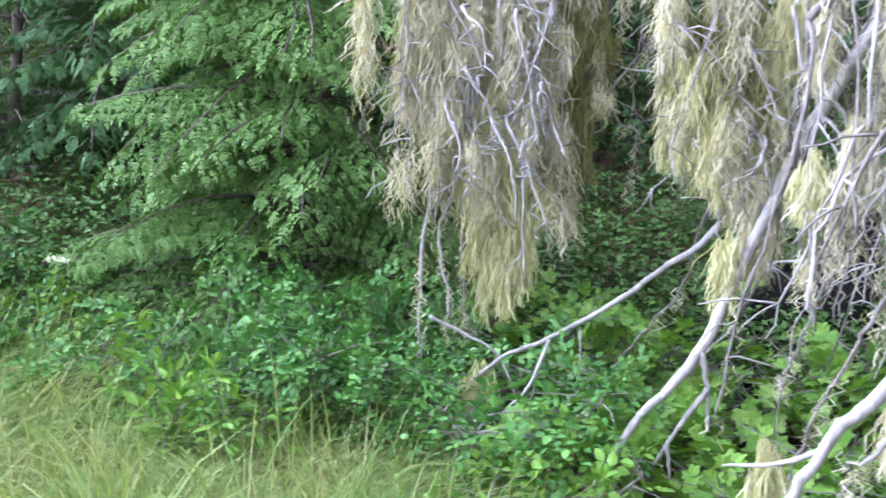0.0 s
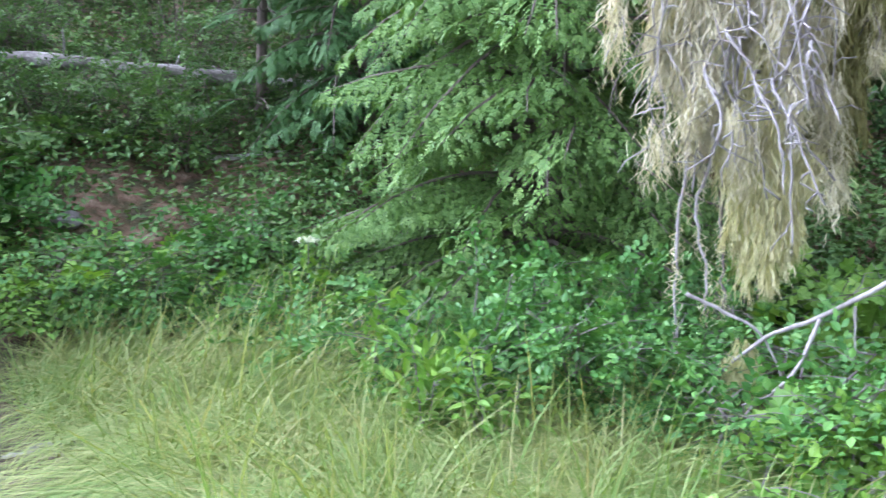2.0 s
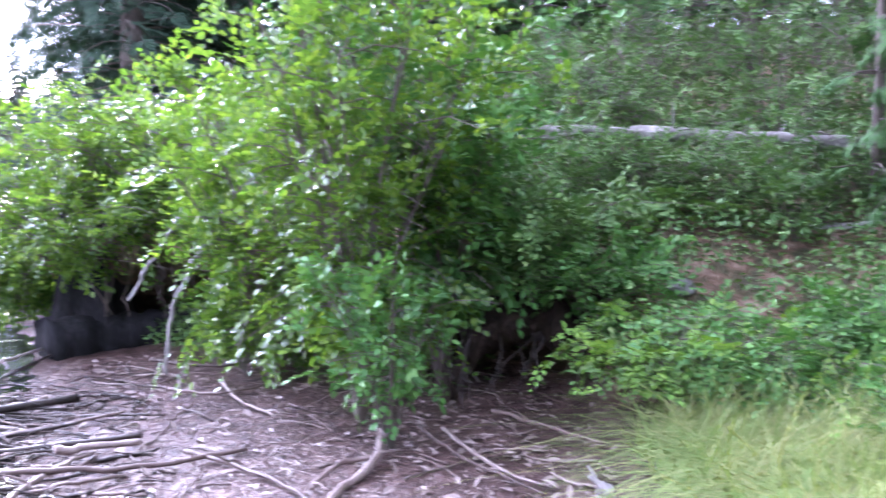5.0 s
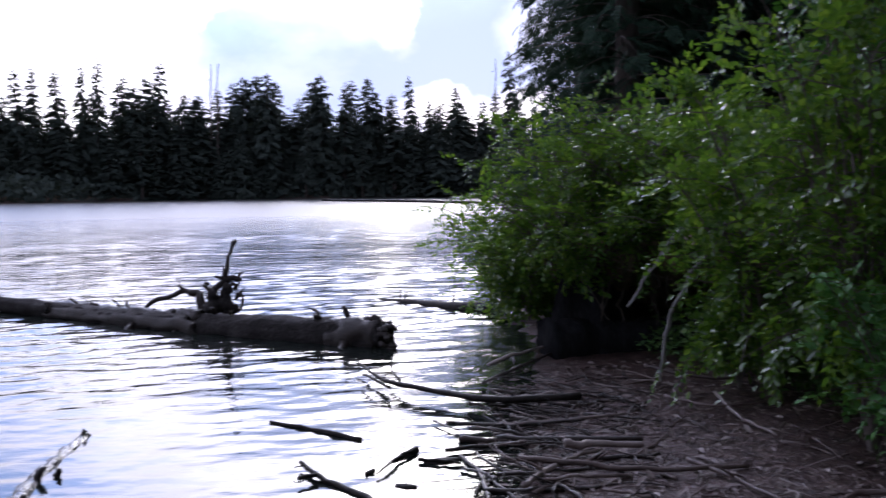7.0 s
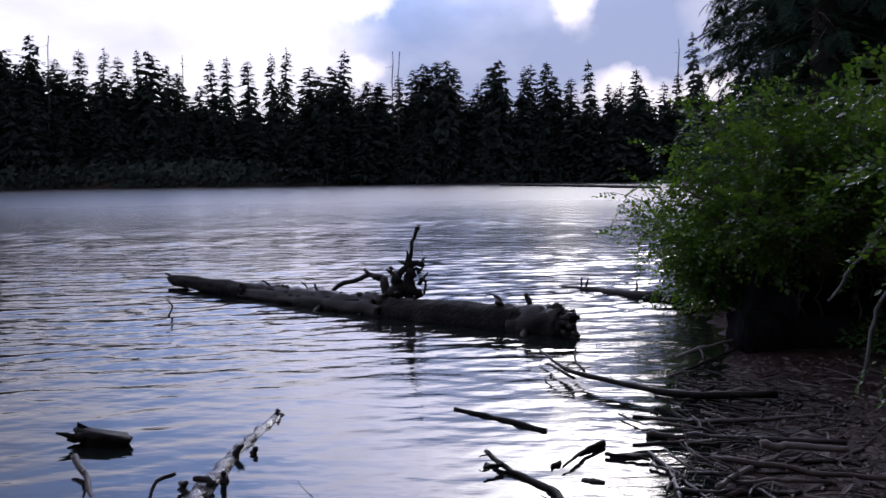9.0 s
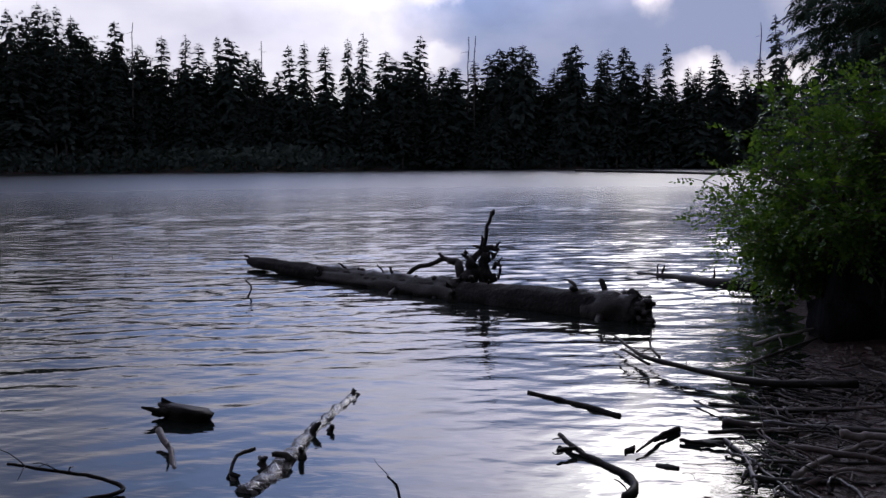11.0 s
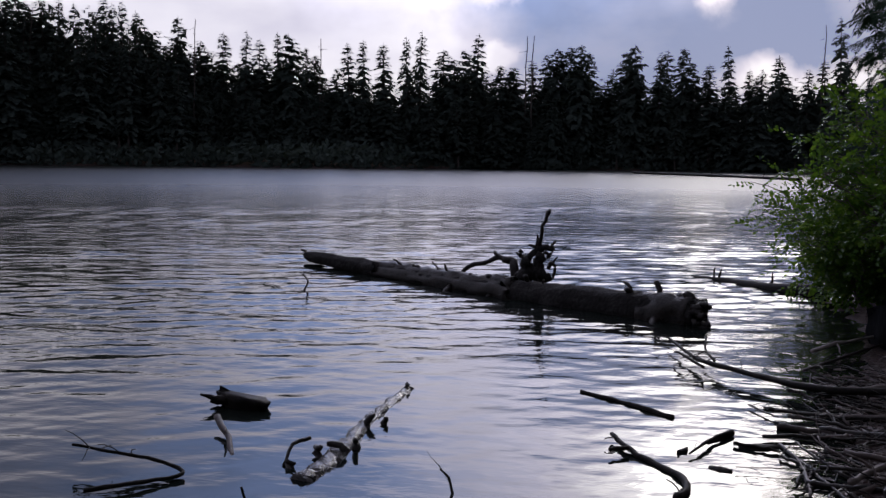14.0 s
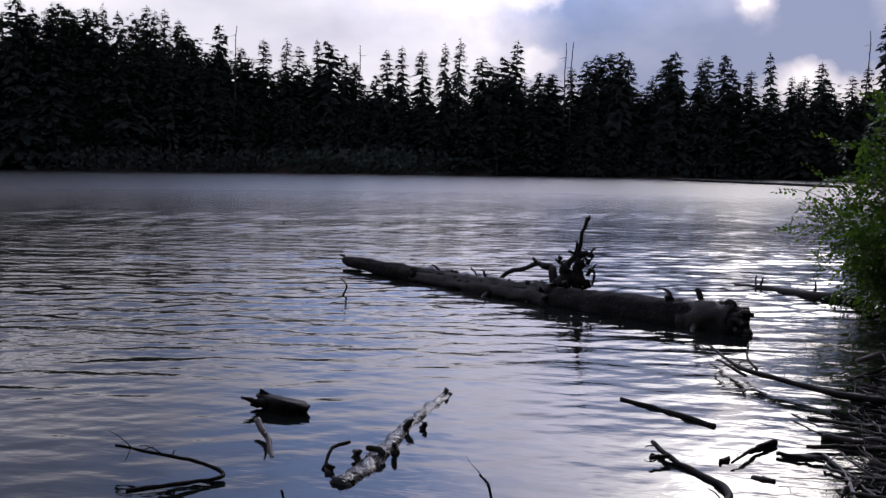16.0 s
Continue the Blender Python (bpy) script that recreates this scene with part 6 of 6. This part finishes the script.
    # the arched side limb and the knot of broken roots behind the trunk
    for q, rr, thin, mat in (([(-12.95, -2.05, 0.12), (-12.9, -1.88, 0.27), (-12.85, -1.66, 0.32), (-12.78, -1.5, 0.40), (-12.72, -1.36, 0.36)], 0.024, 1.5, DARKWOOD), ([(-12.74, -1.44, 0.38), (-12.7, -1.33, 0.37), (-12.66, -1.28, 0.30), (-12.6, -1.28, 0.10)], 0.042, 1.4, DARKWOOD),
                             ([(-12.78, -1.5, 0.38), (-12.78, -1.56, 0.48)], 0.035, 0.4, DARKWOOD), ([(-12.4, -1.2, 0.02), (-12.36, -1.14, 0.26), (-12.35, -1.1, 0.44)], 0.09, 0.8, WETLOG), ([(-12.36, -1.14, 0.4), (-12.34, -1.2, 0.54)], 0.035, 0.6, DARKWOOD),
                             ([(-12.36, -1.1, 0.42), (-12.35, -1.0, 0.55), (-12.36, -0.88, 0.57), (-12.38, -0.8, 0.53)], 0.04, 0.7, WETLOG), ([(-12.38, -0.95, 0.05), (-12.37, -0.98, 0.3), (-12.37, -0.95, 0.52)], 0.075, 0.7, WETLOG),
                             ([(-12.36, -0.98, 0.5), (-12.36, -0.95, 0.68), (-12.35, -0.93, 0.82), (-12.34, -0.87, 1.0)], 0.026, 0.8, DARKWOOD), ([(-12.34, -0.88, 0.97), (-12.34, -0.85, 1.01)], 0.03, 0.7, DARKWOOD), ([(-12.4, -1.25, 0.1), (-12.36, -1.05, 0.28), (-12.35, -0.85, 0.2)], 0.09, 0.7, WETLOG),
                             ([(-12.36, -0.98, 0.56), (-12.36, -1.1, 0.60)], 0.026, 0.5, DARKWOOD), ([(-12.36, -0.85, 0.4), (-12.34, -0.78, 0.34), (-12.34, -0.8, 0.2)], 0.025, 0.6, DARKWOOD), ([(-12.37, -0.86, 0.56), (-12.38, -0.78, 0.64)], 0.022, 0.5, DARKWOOD)):
        g = Geo()
        limb(g, q, rr, rr * thin, rng, 10, rr * 0.2, 9)
        part("root", g, mat, ob, smooth=True)
    for k in range(14):
        g = Geo()
        b = np.array((-12.36, -1.22 + 0.42 * rng.random(), 0.25 + 0.3 * rng.random()))
        e = b + (0, rng.normal(0, 0.07), rng.normal(0.03, 0.07))
        limb(g, [b, (b + e) / 2 + (0, 0, 0.01), e], 0.02 + 0.012 * rng.random(), 0.006, rng, 5, 0.005, 6)
        part("splinter", g, DARKWOOD if k % 2 else WETLOG, ob, smooth=True)


big_log()

fallen_log("sunken_log", [(-14.9, 0.95, -0.03), (-14.47, 1.37, -0.02), (-13.7, 1.85, 0.0), (-13.0, 2.4, 0.06)], 0.04, 0.10, FLOTSAM, "dark log reaching from the bank into the lake", 81, 5, stub_len=0.12)
fallen_log("sunken_log", [(-124.8, 1.4, 0.1), (-108, 8, 0.15), (-92, 15.3, 0.1)], 0.14, 0.12, FLOTSAM, "long dark drift log far out across the inlet", 82, 6, stub_len=0.4, stub_r=0.05)


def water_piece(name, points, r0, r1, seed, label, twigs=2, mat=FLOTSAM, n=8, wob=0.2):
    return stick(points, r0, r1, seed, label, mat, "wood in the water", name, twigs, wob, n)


water_piece("forked_stick", [(-6.22, -0.06, 0.04), (-6.0, 0.04, 0.015), (-5.78, 0.18, 0.01), (-5.58, 0.29, 0.01), (-5.40, 0.31, 0.01), (-5.25, 0.25, 0.005)], 0.013, 0.022, 901, "dark crooked forked stick floating by the shore", 3)
water_piece("stick", [(-5.90, -0.07, 0.04), (-5.99, 0.03, 0.03)], 0.012, 0.014, 902, "short broken stub beside the forked stick", 0)
water_piece("floating_stick", [(-7.42, -0.28, 0.006), (-7.13, 0.02, 0.006), (-6.82, 0.31, 0.0)], 0.011, 0.02, 903, "straight dark stick afloat in the shallows", 0)
water_piece("branch", [(-9.3, 0.40, 0.08), (-8.7, 0.52, 0.07), (-8.31, 0.62, 0.08), (-7.90, 0.93, 0.08), (-7.47, 1.29, 0.09), (-7.35, 1.9, 0.12)], 0.010, 0.03, 904, "dark dead branch lying from the debris into the water", 8)
water_piece("branch", [(-8.75, 0.42, 0.06), (-8.5, 0.45, 0.1), (-8.13, 0.6, 0.07)], 0.008, 0.012, 905, "dark twig of the dead branch", 3)
water_piece("branch", [(-9.0, 0.69, 0.16), (-8.7, 0.66, 0.1), (-8.34, 0.70, 0.08)], 0.008, 0.012, 906, "dark upturned twig of the dead branch", 1)
water_piece("curved_branch", [(-5.13, -2.79, 0.12), (-5.11, -2.53, 0.10), (-5.15, -2.34, 0.06), (-5.09, -2.17, 0.02), (-4.89, -2.31, 0.03), (-4.72, -2.5, 0.03)], 0.008, 0.013, 907, "thin dark hooked branch standing out of the water", 5)
water_piece("twig", [(-11.65, -3.65, 0.25), (-12.0, -3.70, 0.12), (-12.14, -3.80, -0.02)], 0.008, 0.012, 908, "thin dark twig poking out of the lake", 0)
water_piece("twig", [(-5.08, -0.86, 0.13), (-5.16, -0.83, 0.06), (-5.1, -0.80, -0.02)], 0.005, 0.008, 909, "thin dark twig poking out of the shallows", 2)
water_piece("stick", [(-5.98, 0.36, 0.02), (-6.3, 0.52, 0.03), (-6.48, 0.64, 0.02)], 0.006, 0.018, 910, "thin dark stick afloat by the debris", 1)
water_piece("stick", [(-6.25, 0.62, 0.015), (-6.2, 0.74, 0.02), (-6.15, 0.86, 0.012)], 0.012, 0.008, 911, "flat dark chip afloat by the debris", 0)
water_piece("stub", [(-5.99, -2.36, 0.07), (-5.77, -2.21, 0.03), (-5.5, -2.07, -0.01)], 0.022, 0.012, 912, "short pale wood end slanting out of the water", 2, DRIFT)
water_piece("twig", [(-4.72, -1.72, 0.1), (-4.75, -1.7, -0.02)], 0.006, 0.008, 913, "thin dark twig poking out of the shallows", 0)


def chip(a, b, wide, seed, label):
    """A thin lens of bark afloat."""
    rng = np.random.default_rng(seed)
    a, b = np.array((*a, 0.0)), np.array((*b, 0.0))
    across = np.cross((b - a) / np.linalg.norm(b - a), (0, 0, 1))
    g, n, v = Geo(), 9, []
    for i in range(n):
        s = i / (n - 1)
        c = a + (b - a) * s
        w = wide * math.sin(math.pi * (0.06 + 0.88 * s)) ** 0.8 * (1 + rng.normal(0, 0.08))
        v += [c - across * w - (0, 0, 0.01), c - across * w + (0, 0, 0.006), c + (0, 0, 0.016 + rng.normal(0, 0.002)), c + across * w + (0, 0, 0.006), c + across * w - (0, 0, 0.01)]
    f = [(i * 5 + j, i * 5 + (j + 1) % 5, i * 5 + 5 + (j + 1) % 5, i * 5 + 5 + j) for i in range(n - 1) for j in range(5)]
    f += [(4, 3, 2, 1, 0), tuple(n * 5 - 5 + j for j in range(5))]
    g.add(np.array(v), f)
    solo("bark_chip", g, FLOTSAM, tuple(a), label, "bark", "floating bark chips")


chip((-6.28, 0.48), (-6.53, 0.65), 0.03, 1, "narrow dark bark chip afloat by the debris")
chip((-6.23, 0.65), (-6.28, 0.87), 0.06, 2, "leaf-shaped dark bark chip afloat by the debris")
chip((-5.81, 0.45), (-5.75, 0.56), 0.04, 3, "small dark bark chip afloat by the debris")
chip((-6.05, 0.30), (-6.12, 0.36), 0.02, 4, "small dark bark chip afloat by the debris")
RAFT = "dark wet branch in the raft of driftwood"
for k, (a, b, r) in enumerate((((-6.69, 0.93), (-6.56, 1.22), 0.024), ((-7.2, 0.82), (-6.9, 0.96), 0.008), ((-7.62, 1.13), (-7.36, 1.26), 0.013), ((-6.31, 0.88), (-5.43, 1.05), 0.011),
                               ((-5.43, 1.1), (-6.11, 1.69), 0.014), ((-8.31, 1.35), (-10.1, 2.6), 0.014), ((-7.2, 0.91), (-7.12, 1.45), 0.008), ((-6.6, 1.15), (-6.3, 2.0), 0.022),
                               ((-6.9, 1.2), (-6.95, 2.1), 0.014), ((-6.2, 1.1), (-6.0, 2.0), 0.016), ((-7.5, 1.4), (-6.8, 2.2), 0.012), ((-5.8, 1.0), (-5.75, 1.7), 0.012),
                               ((-8.2, 1.4), (-7.7, 2.2), 0.014), ((-6.4, 0.8), (-6.5, 1.5), 0.014), ((-7.0, 0.95), (-6.9, 1.8), 0.012), ((-5.6, 0.9), (-5.5, 1.5), 0.016))):
    mid = ((a[0] + b[0]) / 2 + 0.04 * math.sin(k * 2.3), (a[1] + b[1]) / 2)
    water_piece("stick", [(x, y, max(float(ground_height(x, y)), 0.0) + r * 0.8 + 0.015 * (k % 3)) for x, y in (a, mid, b)], r, r * 0.65, 930 + k, RAFT, k % 3, DARKWOOD if k % 4 else DRIFT)


def half_sunk_log():
    rng = np.random.default_rng(27)
    ob = thing("shallow_log", (-6.0, -1.52, 0), "wet pale log just breaking the water surface", "log")
    g = Geo()
    line = crooked([(-5.15, -1.58, -0.056), (-5.55, -1.53, -0.038), (-6.3, -1.53, -0.034), (-7.25, -1.47, -0.025)], 60, 0.004, rng)
    v, f = tube(line, np.linspace(0.085, 0.042, 60) * (1 + rng.normal(0, 0.05, 60)), 16)
    g.add(v + rng.normal(0, 0.006, v.shape), f)
    part("trunk", g, SOAKED, ob, "wet pale wood", smooth=True)
    for x, y, h in ((-5.55, -1.62, 0.14), (-5.62, -1.5, 0.13), (-5.75, -1.45, 0.12), (-6.2, -1.5, 0.14), (-7.2, -1.47, 0.10), (-5.35, -1.7, 0.06), (-6.27, -1.42, 0.08)):
        g = Geo()
        h *= 0.5
        limb(g, [(x, y, -0.03), (x - 0.02, y, h * 0.6), (x + rng.normal(0, 0.03), y + rng.normal(0, 0.04), h)], 0.03, 0.012, rng, 6, 0.008, 7)
        part("knot", g, DARKWOOD, ob, smooth=True)
    hook = Geo()
    limb(hook, [(-5.58, -1.66, 0.10), (-5.5, -1.73, 0.08), (-5.38, -1.74, 0.0)], 0.012, 0.008, rng, 7, 0.003, 6)
    part("twig", hook, DARKWOOD, ob, smooth=True)


half_sunk_log()


def water_stump():
    """A sodden wedge of wood with a pointed end."""
    rng = np.random.default_rng(28)
    g = Geo()
    n, rows, v = 22, 6, []
    jag = rng.normal(0, 1, n)
    for i in range(rows):
        s = i / (rows - 1)
        for j in range(n):
            a = j * 2 * math.pi / n
            along = (0.10 + 0.115 * s) * np.sign(math.cos(a)) * abs(math.cos(a)) ** 0.8 + 0.03 * (1 - s)
            v.append((-6.52 + (0.06 + 0.02 * s) * math.sin(a) + 0.3 * along * s, -2.40 + along + 0.012 * s * jag[j], -0.06 + 0.125 * s + 0.014 * s * jag[(j + 5) % n] - 0.07 * along * s))
    f = [(i * n + j, i * n + (j + 1) % n, (i + 1) * n + (j + 1) % n, (i + 1) * n + j) for i in range(rows - 1) for j in range(n)]
    f += [tuple(range((rows - 1) * n, rows * n)), tuple(range(n - 1, -1, -1))]
    g.add(np.array(v), f)
    for a, b, r in (((-6.50, -2.50, 0.045), (-6.46, -2.66, 0.085), 0.035), ((-6.55, -2.50, 0.03), (-6.5, -2.62, 0.03), 0.04)):
        a, b = np.array(a), np.array(b)
        limb(g, [a, (a + b) / 2 + (0, 0, -0.008), b], r, r * 0.2, rng, 7, 0.004, 7)
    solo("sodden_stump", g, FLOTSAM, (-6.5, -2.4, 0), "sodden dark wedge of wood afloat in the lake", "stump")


water_stump()
